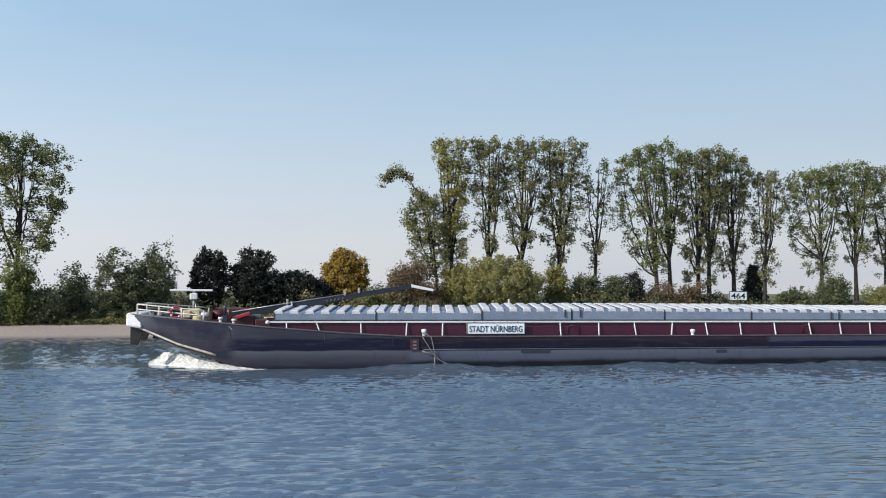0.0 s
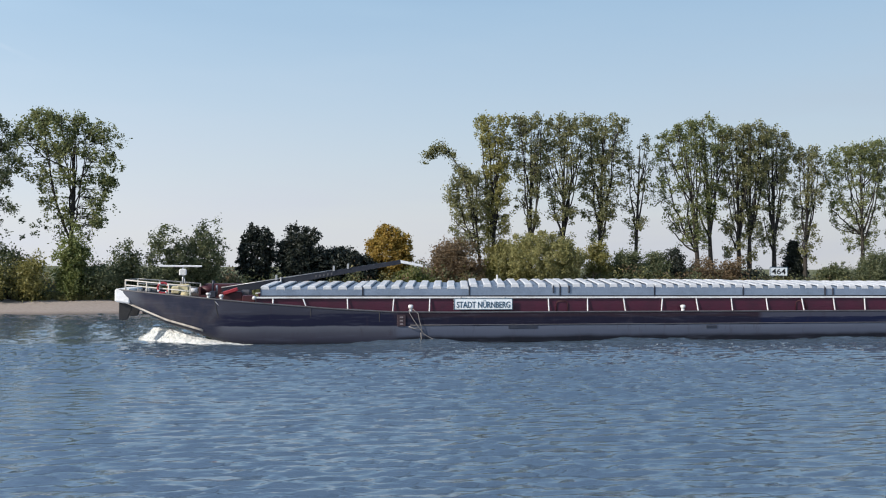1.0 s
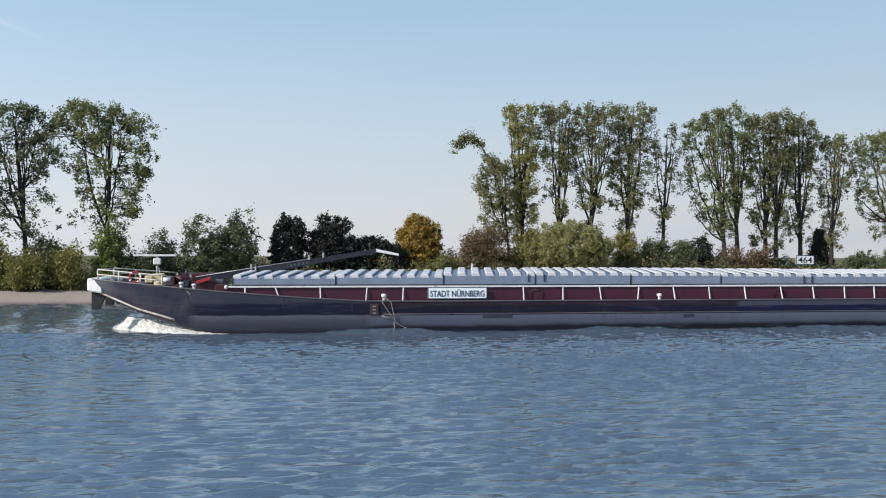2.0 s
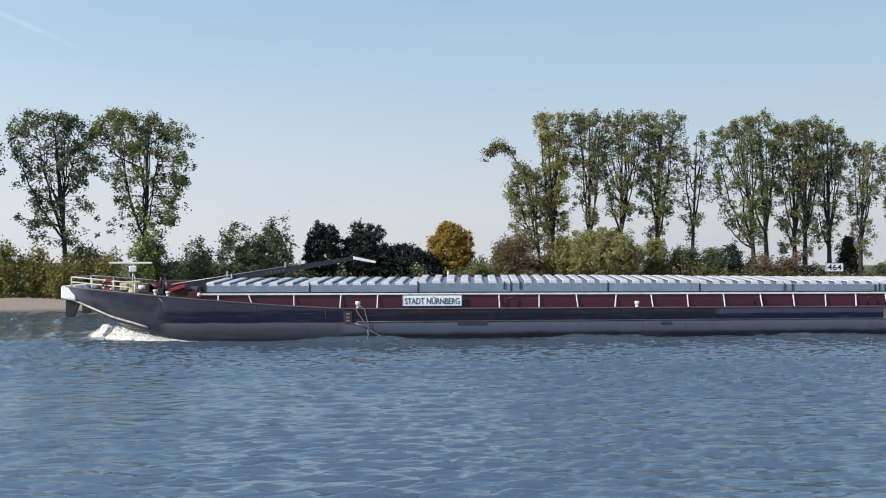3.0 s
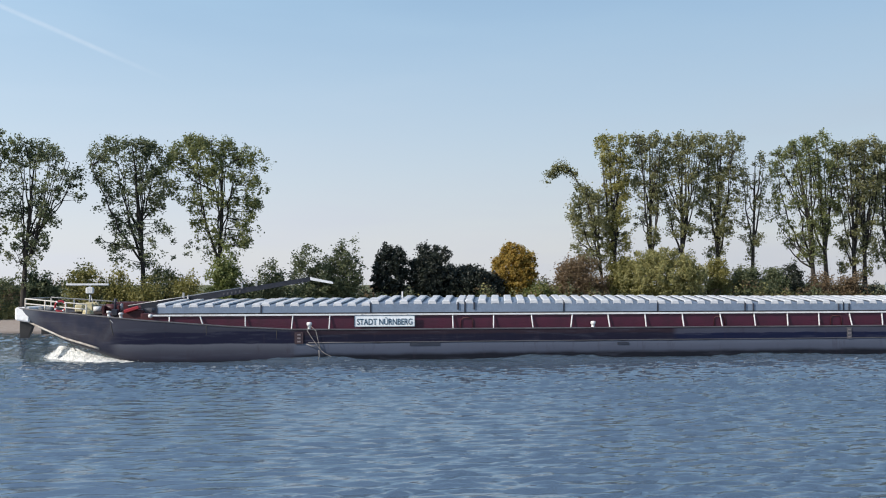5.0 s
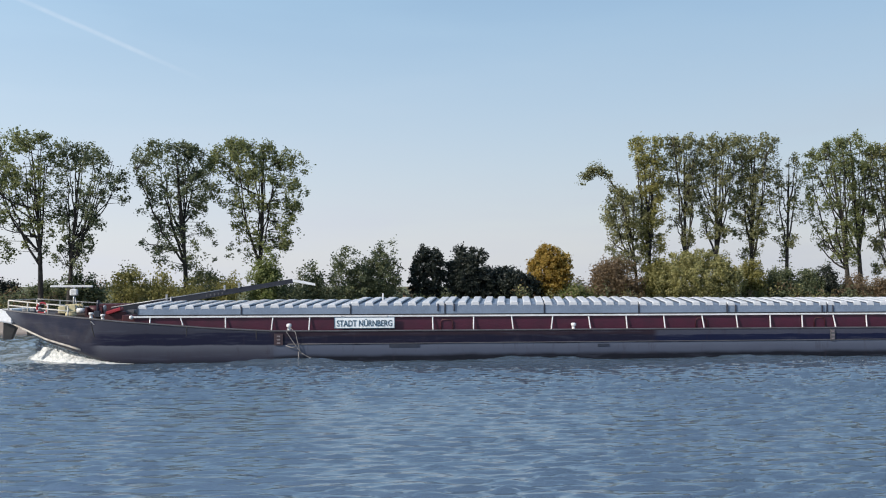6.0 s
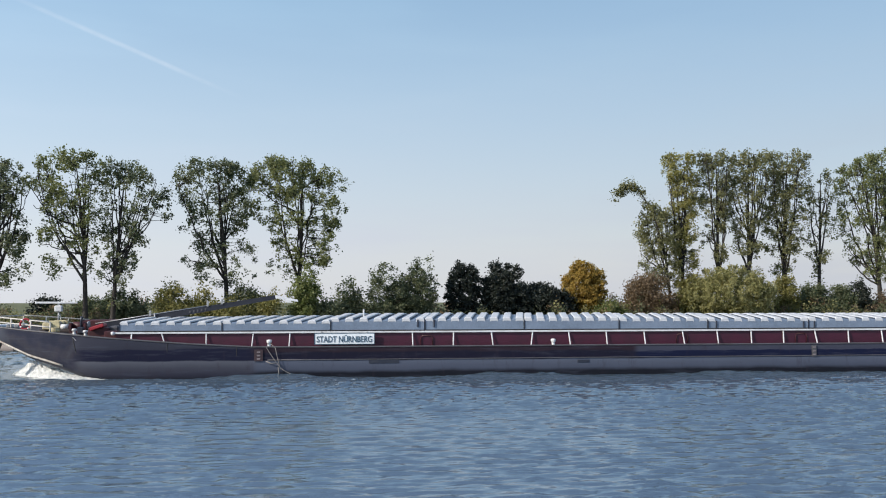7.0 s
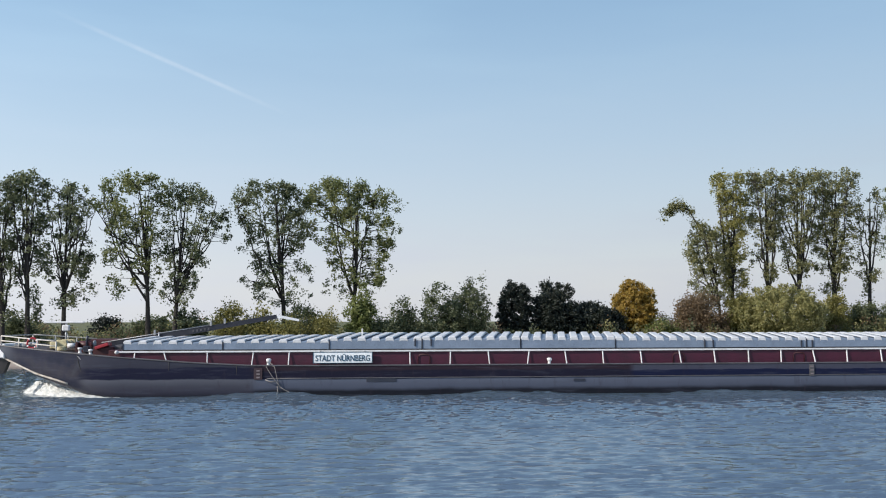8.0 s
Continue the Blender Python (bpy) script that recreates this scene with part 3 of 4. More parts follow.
def build_bow_gear(barge):
    # guard rail, near and far
    for side in (-1, 1):
        def at(x, z):
            return (x, BEAM_MID + side * (half_breadth(x) - 0.12), sheer(x) + z)
        fence = new("guard_rail")
        fence.parent = barge
        fence["label"] = "pale grey tubular guard rail round the foredeck"
        xs = [-21.05, -19.66, -18.26, -16.9]
        for x in xs:
            part("post", tubes("post", [([at(x, -0.1), at(x, 0.66)], 0.05)], M_RAIL, 8), None, fence)
        for z in (0.66, 0.34):
            part("rail", tubes("rail", [([at(x, z) for x in np.linspace(xs[0], xs[-1], 9)], 0.042)], M_RAIL, 8), None, fence)
    run = [(-21.05, BEAM_MID - half_breadth(-21.05) + 0.12, 4.02), (-21.05, BEAM_MID + half_breadth(-21.05) - 0.12, 4.02)]
    part("front_rail", tubes("front_rail", [(run, 0.042)], M_RAIL, 8), None, barge)
    # lifebuoy on the rail
    v, f = [], []
    ring = [(-18.6 + 0.33 * math.cos(a), BEAM_MID - half_breadth(-18.6) + 0.06, 3.55 + 0.33 * math.sin(a)) for a in np.linspace(0, 2 * math.pi, 25)]
    tube_into(v, f, ring, 0.07, 8, False)
    buoy = part("lifebuoy", mesh_of("lifebuoy", v, f, M_BRIGHTRED, True), None, barge, "red and white lifebuoy")
    for a in (0.6, 2.2, 3.7, 5.3):
        v, f = [], []
        seg = [(-18.6 + 0.33 * math.cos(w), BEAM_MID - half_breadth(-18.6) + 0.06, 3.55 + 0.33 * math.sin(w)) for w in np.linspace(a - 0.12, a + 0.12, 5)]
        tube_into(v, f, seg, 0.077, 8)
        part("white_band", mesh_of("white_band", v, f, M_WHITE, True), None, buoy)
    # anchor winch
    winch = new("anchor_winch")
    winch.parent = barge
    winch["label"] = "yellow painted anchor winch"
    part("bed", boxes((-18.6, -16.6, 3.4, 5.8, 2.95, 3.12), bevel=0.02), M_DECK, winch)
    for y in (3.5, 4.6, 5.6):
        part("cheek", boxes((-18.0, -17.3, y, y + 0.09, 3.1, 3.72), bevel=0.05), M_YELLOW, winch)
    for y0, y1, r in ((3.62, 4.55, 0.24), (4.72, 5.55, 0.2)):
        part("drum", tubes("drum", [([(-17.65, y0, 3.45), (-17.65, y1, 3.45)], r)], M_STEEL, 14), None, winch)
    part("gear_case", boxes((-18.35, -17.85, 3.2, 3.55, 3.1, 3.6), bevel=0.06), M_YELLOW, winch)
    part("motor", tubes("motor", [([(-17.2, 3.5, 3.3), (-16.7, 3.5, 3.3)], 0.17)], M_WHITE, 12), None, winch)
    # signal mast with its long yard
    mast = new("signal_mast")
    mast.parent = barge
    mast["label"] = "white signal mast with a long horizontal yard"
    part("pole", tubes("pole", [([(-17.75, 4.8, 2.95), (-17.75, 4.8, 4.75)], [0.07, 0.055])], M_STEEL, 10), None, mast)
    part("stay_leg", tubes("stay_leg", [([(-17.4, 4.8, 2.95), (-17.68, 4.8, 4.2)], 0.03)], M_STEEL, 8), None, mast)
    part("lamp_box", boxes((-18.0, -17.5, 4.62, 4.98, 4.3, 4.74), bevel=0.06), M_WHITE, mast)
    part("yard", boxes((-19.3, -16.5, 4.7, 4.9, 4.86, 5.0), bevel=0.03), M_WHITE, mast)
    part("yard_bracket", boxes((-17.82, -17.68, 4.74, 4.86, 4.7, 4.88)), M_STEEL, mast)
    # bollards, vents, boxes
    for x, y, z, m in ((-15.9, 1.9, 2.85, M_WHITE), (-15.05, 1.4, 2.75, M_WHITE)):
        prof = [(0.14, -0.1), (0.14, 0.0), (0.10, 0.03), (0.10, 0.2), (0.155, 0.22), (0.16, 0.32), (0.11, 0.36)]
        part("mushroom_vent", lathe("mushroom_vent", prof, m, (x, y, z)), None, barge)
    for x, y, z, h in ((-2.92, -0.42, 1.95, 0.5), (16.1, -0.42, 1.95, 0.45)):
        prof = [(0.17, -0.06), (0.17, 0.02), (0.11, 0.05), (0.11, h * 0.6), (0.17, h * 0.7), (0.17, h), (0.1, h + 0.04)]
        part("bollard", lathe("bollard", prof, M_WHITE, (x, y, z)), None, barge, "white topped mooring bollard")
    part("deck_box", boxes((-15.1, -13.75, 2.2, 3.6, 2.6, 3.25), bevel=0.04), M_DARKRED, barge, "dark red deck locker")
    lid = boxes((-14.95, -14.0, 1.95, 2.9, 3.05, 3.28), bevel=0.04)
    bmesh.ops.rotate(lid, verts=lid.verts, cent=(-14.9, 2, 3.2), matrix=Matrix.Rotation(radians(-18), 3, "Y"))
    part("open_lid", lid, M_BRIGHTRED, barge, "bright red open locker lid")
    part("deck_house", boxes((-16.4, -13.2, 5.2, 8.8, 2.6, 3.7), bevel=0.06), M_DARKRED, barge, "low dark red deckhouse")
    part("fuel_locker", boxes((-13.7, -12.9, 0.8, 2.4, 2.4, 3.05), bevel=0.04), M_DARKRED, barge)
    part("vent_post", tubes("vent_post", [([(-15.65, 2.6, 2.8), (-15.65, 2.6, 3.75), (-15.6, 2.6, 4.0)], [0.09, 0.08, 0.11])], M_SLATE, 10), None, barge)
    part("pump", boxes((-15.85, -15.45, 2.4, 2.8, 2.85, 3.3), bevel=0.05), M_SLATE, barge)
    drum = new("mooring_winch")
    drum.parent = barge
    drum["label"] = "dark red mooring winch on the foredeck"
    part("frame", boxes((-16.6, -15.5, 3.2, 4.3, 2.85, 3.0), (-16.6, -16.45, 3.2, 4.3, 3.0, 3.55), (-15.65, -15.5, 3.2, 4.3, 3.0, 3.55), bevel=0.02), M_DARKRED, drum)
    part("drum", tubes("drum", [([(-16.45, 3.75, 3.32), (-15.65, 3.75, 3.32)], 0.3)], M_DARKRED, 14), None, drum)
    part("brake_wheel", tubes("brake_wheel", [([(-15.5, 3.75, 3.32), (-15.4, 3.75, 3.32)], 0.34)], M_STEEL, 16), None, drum)
    for cx, cy in ((-17.35, 2.55), (-19.5, 3.0)):
        runs = [([(cx + r * math.cos(a), cy + r * math.sin(a), sheer(cx) - 0.02 + 0.09 * k) for a in np.linspace(0, 2 * math.pi, 17)], 0.05) for k, r in enumerate((0.32, 0.3, 0.27))]
        part("rope_coil", tubes("rope_coil", runs, M_YELLOW if cx > -18 else M_ROPE, 6), None, barge, "coiled mooring rope on deck")
    part("tarpaulin", boxes((-13.9, -13.2, 2.6, 4.4, 2.6, 3.35), bevel=0.12), M_GREYBAND, barge, "grey tarpaulin over deck gear")
    for x in (-20.4, -19.9):
        part("fairlead", boxes((x, x + 0.3, 2.3, 2.7, 3.25, 3.5), bevel=0.05), M_STEEL, barge)
    # lowered mast that lies aft over the hatches
    boom = new("lowered_mast")
    boom.parent = barge
    boom["label"] = "slate blue lowered mast lying aft over the hatches with a white tip"
    foot, top = Vector((-15.2, 4.8, 3.45)), Vector((-2.9, 4.8, 5.45))
    way = (top - foot).normalized()
    up = Vector((0, 1, 0)).cross(way) * -1

    def beam(a, b, deep0, deep1, thick):
        v = []
        for p, d in ((a, deep0), (b, deep1)):
            for y in (-thick, thick):
                for s in (0, -d):
                    q = p + up * s
                    v.append((q.x, q.y + y, q.z))
        return v, [(0, 1, 3, 2), (4, 6, 7, 5), (0, 2, 6, 4), (1, 5, 7, 3), (0, 4, 5, 1), (2, 3, 7, 6)]
    part("spar", mesh_of("spar", *beam(foot, top, 0.5, 0.3, 0.2), M_SPAR), None, boom)
    part("spar_edge", tubes("spar_edge", [([tuple(foot + up * 0.03 - Vector((0, 0.2, 0))), tuple(foot.lerp(top, 0.62) + up * 0.03 - Vector((0, 0.2, 0)))], 0.035)], M_STEEL, 6), None, boom, "pale upper edge")
    tip_end = Vector((-1.3, 4.8, 5.12))
    part("tip", mesh_of("tip", *beam(top, tip_end, 0.22, 0.16, 0.2), M_WHITE), None, boom, "white painted tip")
    for k in (0.3, 0.62, 0.7):
        p = foot.lerp(top, k)
        part("fitting", boxes((p.x - 0.07, p.x + 0.07, 4.52, 4.66, p.z - 0.05, p.z + 0.32), bevel=0.02), M_STEEL, boom)
    part("crutch", tubes("crutch", [([(-11.2, 4.55, 3.4), (-11.2, 4.55, 4.2)], 0.06), ([(-11.2, 5.05, 3.4), (-11.2, 5.05, 4.2)], 0.06)], M_STEEL, 8), None, boom)
    for k in range(5):
        p = foot.lerp(top, 0.52 + 0.022 * k)
        part("mark_bar", boxes((p.x - 0.05, p.x + 0.05, 4.56, 4.575, p.z - 0.3, p.z - 0.14)), M_GREYBAND, boom)


def build_flank_gear(barge):
    # name board: framed white plate with dark letters
    board = new("name_board")
    board.parent = barge
    board["label"] = "white name board with dark block letters hung on the rail"
    part("plate", boxes((0.0, 4.0, -0.24, -0.19, 2.13, 2.9), bevel=0.012), M_SIGN, board)
    for a in ((0, 4.0, 2.13, 2.17), (0, 4.0, 2.86, 2.9), (0, 0.04, 2.17, 2.86), (3.96, 4.0, 2.17, 2.86)):
        part("frame_bar", boxes((a[0], a[1], -0.262, -0.243, a[2], a[3])), M_INK, board)
    lettering("lettering", "STADT NÜRNBERG", 0.5, 3.65, M_INK, board, (2.0, -0.252, 2.52))
    for x in (0.5, 3.5):
        part("hanger", boxes((x - 0.04, x + 0.04, -0.2, -0.14, 2.7, 2.98)), M_STEEL, board)
    # red and white draught plate
    plate = part("draught_plate", boxes((-3.85, -3.3, -0.76, -0.72, 1.1, 1.85), bevel=0.01), M_PINK, barge, "worn reddish draught plate")
    for z in (1.2, 1.42, 1.64):
        part("draught_bar", boxes((-3.68, -3.47, -0.79, -0.765, z, z + 0.1)), M_FADED, plate)
    plate = part("draught_plate", boxes((34.4, 34.75, -0.76, -0.72, 1.1, 1.9), bevel=0.01), M_GREYBAND, barge, "worn reddish draught plate")
    for z in (1.2, 1.45, 1.7):
        part("draught_bar", boxes((34.47, 34.68, -0.79, -0.765, z, z + 0.1)), M_FADED, plate)
    # ropes from the bollard down the side
    def sag(a, b, drop, n=9):
        a, b = Vector(a), Vector(b)
        return [tuple(a.lerp(b, k / n) + Vector((0, 0, -drop * 4 * (k / n) * (1 - k / n)))) for k in range(n + 1)]
    runs = [([(-3.0, -0.5, 2.3)] + sag((-3.05, -0.8, 1.95), (-2.1, -0.82, 0.6), 0.05) + sag((-2.1, -0.82, 0.6), (-0.6, -0.85, 0.15), 0.15), 0.022),
            ([(-2.85, -0.5, 2.25), (-2.5, -0.8, 1.95), (-2.35, -0.82, 1.3), (-2.15, -0.83, 0.55)], 0.022),
            ([(-3.1, -0.8, 1.1), (-2.75, -0.82, 0.95), (-2.4, -0.82, 1.0)], 0.035),
            ([(-2.3, -0.82, 0.7), (-2.25, -0.84, 0.15)], 0.035)]
    for pts, r in runs:
        part("rope", tubes("rope", [(pts, r)], M_ROPE, 6), None, barge, "pale hanging mooring rope")
    # dark scrapes where fenders rubbed: raised doubling plates
    for x0, x1, z0, z1 in ((3.6, 5.6, 0.9, 1.14), (17.7, 18.5, 0.84, 1.02)):
        part("doubling_plate", boxes((x0, x1, -0.718, -0.70, z0, z1), bevel=0.008), M_SLATE, barge)


def build_barge():
    barge = new("cargo_barge")
    tagged(barge, "long dark-hulled river cargo barge with pale ribbed hatch covers", "barge")
    build_hull(barge)
    build_hold(barge)
    build_bow_gear(barge)
    build_flank_gear(barge)
    return barge


barge = build_barge()


# ---- water that the barge throws up ----
def build_bow_wave():
    rng = np.random.default_rng(8)
    root = new("bow_wave")
    tagged(root, "white foaming bow wave under the raked bow", "wave")
    xs, us = np.linspace(-20.7, -12.4, 150), np.linspace(0, 1, 30)
    v = []

    def crest(x):
        return float(np.interp(x, [-20.7, -20.1, -19.4, -18.5, -17.2, -15.8, -14.4, -12.4], [0.0, 0.4, 0.78, 0.92, 0.66, 0.3, 0.14, 0.0]))

    def foot(x):
        """Where the water meets the raked bow."""
        return float(np.interp(x, [-20.7, -19.0, -17.4, -15.8, -14.2, -12.4], [5.2, 3.7, 1.9, 0.6, -0.2, -0.6]))
    for x in xs:
        y_in = foot(x) + 0.3
        reach = float(np.interp(x, [-20.7, -18.6, -15.5, -12.4], [0.9, 1.3, 0.95, 0.35]))
        for u in us:
            h = crest(x) * (1 - u) ** 0.7 if u > 0.12 else crest(x)
            rough_part = 0.22 * noise.noise((x * 1.5 + u, u * 3.5, 0.4)) + 0.16 * noise.noise((x * 3.6 + 2 * u, u * 7, 7.0)) + 0.05 * noise.noise((x * 9, u * 18, 3.0))
            v.append((x + 0.3 * u * (x + 20) * 0.1, y_in - reach * u, -0.03 + h * (1 + rough_part * 1.2) + 0.10 * rough_part * (1 - u)))
    n = len(us)
    f = [(i * n + k, i * n + k + 1, (i + 1) * n + k + 1, (i + 1) * n + k) for i in range(len(xs) - 1) for k in range(n - 1)]
    part("foam_sheet", mesh_of("foam_sheet", v, f, M_FOAM, True), None, root)
    # fine spray
    ico = bmesh.new()
    bmesh.ops.create_icosphere(ico, subdivisions=1, radius=1)
    iv = np.array([q.co[:] for q in ico.verts])
    jf = np.array([[q.index for q in face.verts] for face in ico.faces])
    ico.free()
    V, F = [], []
    for k in range(700):
        x = float(np.clip(rng.normal(-18.2, 1.5), -20.5, -13.0))
        u = rng.random() ** 1.3
        reach = float(np.interp(x, [-20.7, -18.6, -15.5, -12.4], [1.0, 1.5, 1.2, 0.4]))
        y = foot(x) + 0.2 - reach * u * 1.1
        z = crest(x) * (1 - u) ** 0.7 * rng.uniform(0.85, 1.15) + abs(rng.normal(0, 0.05))
        V.append(iv * rng.uniform(0.006, 0.024) * rng.uniform(0.6, 1.8, 3) + (x, y, z))
        F.append(jf + 12 * k)
    part("spray", mesh_of("spray", np.concatenate(V), np.concatenate(F), M_FOAM, True), None, root)["kind"] = "stuff"
    return root


def build_wake():
    """Low smooth swells that run along the flank with the barge."""
    root = new("wake_swell")
    tagged(root, "smooth swell of water running along the hull", "wave")
    v = []
    xs, ys = np.linspace(-14, 46, 320), np.linspace(-9.5, -0.4, 76)
    for x in xs:
        for y in ys:
            d = -0.7 - y
            high = float(np.interp(x, [-14, -3, 13, 29, 46], [0.18, 0.27, 0.17, 0.13, 0.08]))
            fade = math.exp(-max(d, 0) / 3.8) * min(1, (x + 14) / 5) * min(1, (46 - x) / 8) * min(1, (y + 9.5) / 2.5)
            z = (high * math.cos((x + 3 - d * 0.9) / 16.0 * 2 * math.pi) + 0.07) * fade
            z += fade * (0.13 * noise.noise((x * 0.7, y * 2.0, 0)) + 0.10 * noise.noise((x * 1.5, y * 4.2, 4)) + 0.05 * noise.noise((x * 2.6, y * 6.5, 9)))
            v.append((x, y, z - 0.10 * (1 - fade) - 0.04))
    n = len(ys)
    f = [(i * n + k, (i + 1) * n + k, (i + 1) * n + k + 1, i * n + k + 1) for i in range(len(xs) - 1) for k in range(n - 1)]
    part("swell", mesh_of("swell", v, f, M_WATER, True), None, root)
    return root


bow_wave = build_bow_wave()
wake = build_wake()


# ---- trees and bushes ----
def leaf_mesh(name, centres, size, material, rng, droop=0.0):
    """Small folded leaves, two triangles each, one island apiece."""
    n = len(centres)
    a = rng.normal(size=(n, 3))
    a[:, 2] *= 0.8
    a[:, 2] -= droop
    a /= np.linalg.norm(a, axis=1)[:, None]
    b = np.cross(a, rng.normal(size=(n, 3)))
    b /= np.linalg.norm(b, axis=1)[:, None]
    c = np.cross(a, b)
    s = (size * rng.uniform(0.6, 1.4, n))[:, None]
    v = np.stack([centres - a * s * 0.6, centres + b * s * 0.38 + c * s * 0.12, centres + a * s * 0.6, centres - b * s * 0.38 + c * s * 0.12], 1).reshape(-1, 3)
    i = np.arange(n)[:, None] * 4
    tri = np.concatenate([i + [0, 1, 2], i + [0, 2, 3]], 1).reshape(-1, 3)
    me = bpy.data.meshes.new(name)
    me.vertices.add(len(v))
    me.vertices.foreach_set("co", v.astype(np.float32).ravel())
    me.loops.add(tri.size)
    me.loops.foreach_set("vertex_index", tri.ravel().astype(np.int32))
    me.polygons.add(len(tri))
    me.polygons.foreach_set("loop_start", np.arange(0, tri.size, 3, dtype=np.int32))
    me.update(calc_edges=True)
    me.materials.append(material)
    return me


def bend(p0, p1, p2, n):
    t = np.linspace(0, 1, n)[:, None]
    return (1 - t) ** 2 * p0 + 2 * t * (1 - t) * p1 + t ** 2 * p2


def poplar(x, y, crown, seed, leaf="poplar", dens=1.0, fork=0.2, limbs=8, gap=-0.08, arm=False, label=""):
    """A tall open poplar: trunk, rising limbs, twigs and leaf clumps with gaps inside a crown.
    crown: height, reach to one side and to the other, from the top down."""
    rng = np.random.default_rng(seed)
    z0 = float(ground_height(np.array(x), np.array(y))) - 0.15
    root = new("poplar_tree")
    root.location = (x, y, z0)
    tagged(root, label or "tall open-crowned poplar on the river bank, thinning green leaves", "tree", "poplars on the bank")
    zs, ls, rs = (np.array(c[::-1]) for c in zip(*crown))
    h, low = zs[-1], zs[0]
    wide = float(np.max(rs - ls))
    deep = min(wide, 9.0) * 0.42

    def inside(z, u, v):
        """A point of the crown: u and v run from -1 to 1 across it."""
        a, b = np.interp(z, zs, ls), np.interp(z, zs, rs)
        return np.array([(a + b) / 2 + (b - a) / 2 * u, v * deep * ((b - a) / wide) ** 0.5, z])

    V, F = [], []
    r0 = 0.0135 * h + 0.02
    lead = inside(h * 0.97, rng.normal(0, 0.15), rng.normal(0, 0.15))
    mid = np.array([lead[0] * 0.2 + rng.normal(0, 0.2), rng.normal(0, 0.25), h * 0.48])
    spine = bend(np.array([0, 0, 0.0]), mid, lead, 14)
    tube_into(V, F, spine, np.linspace(r0, 0.04, 14) * (1 + 0.35 * np.linspace(1, 0, 14) ** 6), 8)
    bones = [spine[4:]]
    for k in range(limbs + 6):
        side = -1 if k % 2 else 1
        low_one = k % 4 == 3
        z = rng.uniform(low + 0.2 * (h - low), 0.7 * h) if low_one else h * rng.uniform(0.80, 0.965)
        e = inside(z, side * rng.uniform(0.15, 0.92) * (1.0 if z < 0.9 * h else 0.85), rng.uniform(-0.8, 0.8))
        rise = h * (fork + (rng.uniform(0, 0.12) if k < limbs // 2 else rng.uniform(0.05, 0.4)))
        s = spine[int(np.clip(np.searchsorted(spine[:, 2], min(rise, 0.8 * z)), 1, 11))]
        c = s + (e - s) * np.array([0.66, 0.66, 0.36]) + rng.normal(0, 0.15, 3)
        p = bend(s, c, e, 11) + np.concatenate([np.zeros((2, 3)), rng.normal(0, 0.09, (9, 3))])
        tube_into(V, F, p, np.linspace(r0 * (0.5 if k < limbs // 2 else 0.34), 0.035, 11), 5)
        bones.append(p[3:])
    centres = []
    if arm:
        p = np.concatenate([bend(spine[6], np.array([-1.6, 0, 15.5]), np.array([-4.9, 0, 19.0]), 9), bend(np.array([-4.9, 0, 19.0]), np.array([-6.6, 0, 19.8]), np.array([-7.9, 0.1, 17.7]), 7)[1:]])
        tube_into(V, F, p, np.linspace(r0 * 0.5, 0.03, 15), 5)
        bones.append(p[3:])
        centres += [p[rng.integers(5, 15)] + rng.normal(0, 1, 3) * (0.3, 0.3, 0.34) - np.array([0, 0, 0.15]) for _ in range(62)]
    bone = np.concatenate(bones)
    area = float(np.sum(np.diff(zs) * ((rs - ls)[1:] + (rs - ls)[:-1]) / 2))
    off = Vector((seed * 3.7, seed * 1.3, 0))
    want = int(area * 3.5 * dens)
    tries = 0
    while len(centres) < want and tries < want * 6:
        tries += 1
        z = low + (h - 0.55 - low) * rng.random() ** 0.82
        a, q = rng.uniform(0, 6.28), rng.random() ** 0.42
        up = (z - low) / (h - low)
        ragged = 1.0 + 0.42 * noise.noise(Vector((math.cos(a) * 1.4 + seed, math.sin(a) * 1.4, z * 0.42)))
        c = inside(z, q * math.cos(a) * ragged, q * math.sin(a)) + np.array([0, 0, 0.9 * up * noise.noise(Vector((a + seed, q * 2, 5.0)))])
        if noise.noise(Vector(c) * 0.5 + off) + 0.75 * noise.noise(Vector(c) * 1.25 + off) < gap + 0.08 + (0.04 if gap < -0.25 else 0.26) * (1 - up) ** 1.3:
            continue
        if q < 0.55 and up < 0.6 and rng.random() < 0.55:
            continue
        centres.append(c)
    centres = np.array(centres)
    for c in centres[::2]:
        under = bone[bone[:, 2] < c[2] + 0.3]
        if not len(under):
            continue
        s = under[np.argmin(((under - c) ** 2).sum(1))]
        if np.linalg.norm(c - s) < 3.2:
            tube_into(V, F, [s, (s + c) / 2 + rng.normal(0, 0.1, 3), c], [0.046, 0.03, 0.014], 3, False)
    part("trunk", mesh_of("trunk", V, F, M_BARK, True), None, root)
    per = rng.integers(12, 40, len(centres))
    sd = np.repeat(rng.uniform(0.15, 0.34, len(centres)), per)[:, None]
    c = np.repeat(centres, per, 0) + rng.normal(0, 1, (per.sum(), 3)) * sd
    part("crown", leaf_mesh("crown", c[c[:, 2] < h + (4.0 if arm else 0.5)], 0.235, M_LEAF[leaf], rng), None, root)
    return root


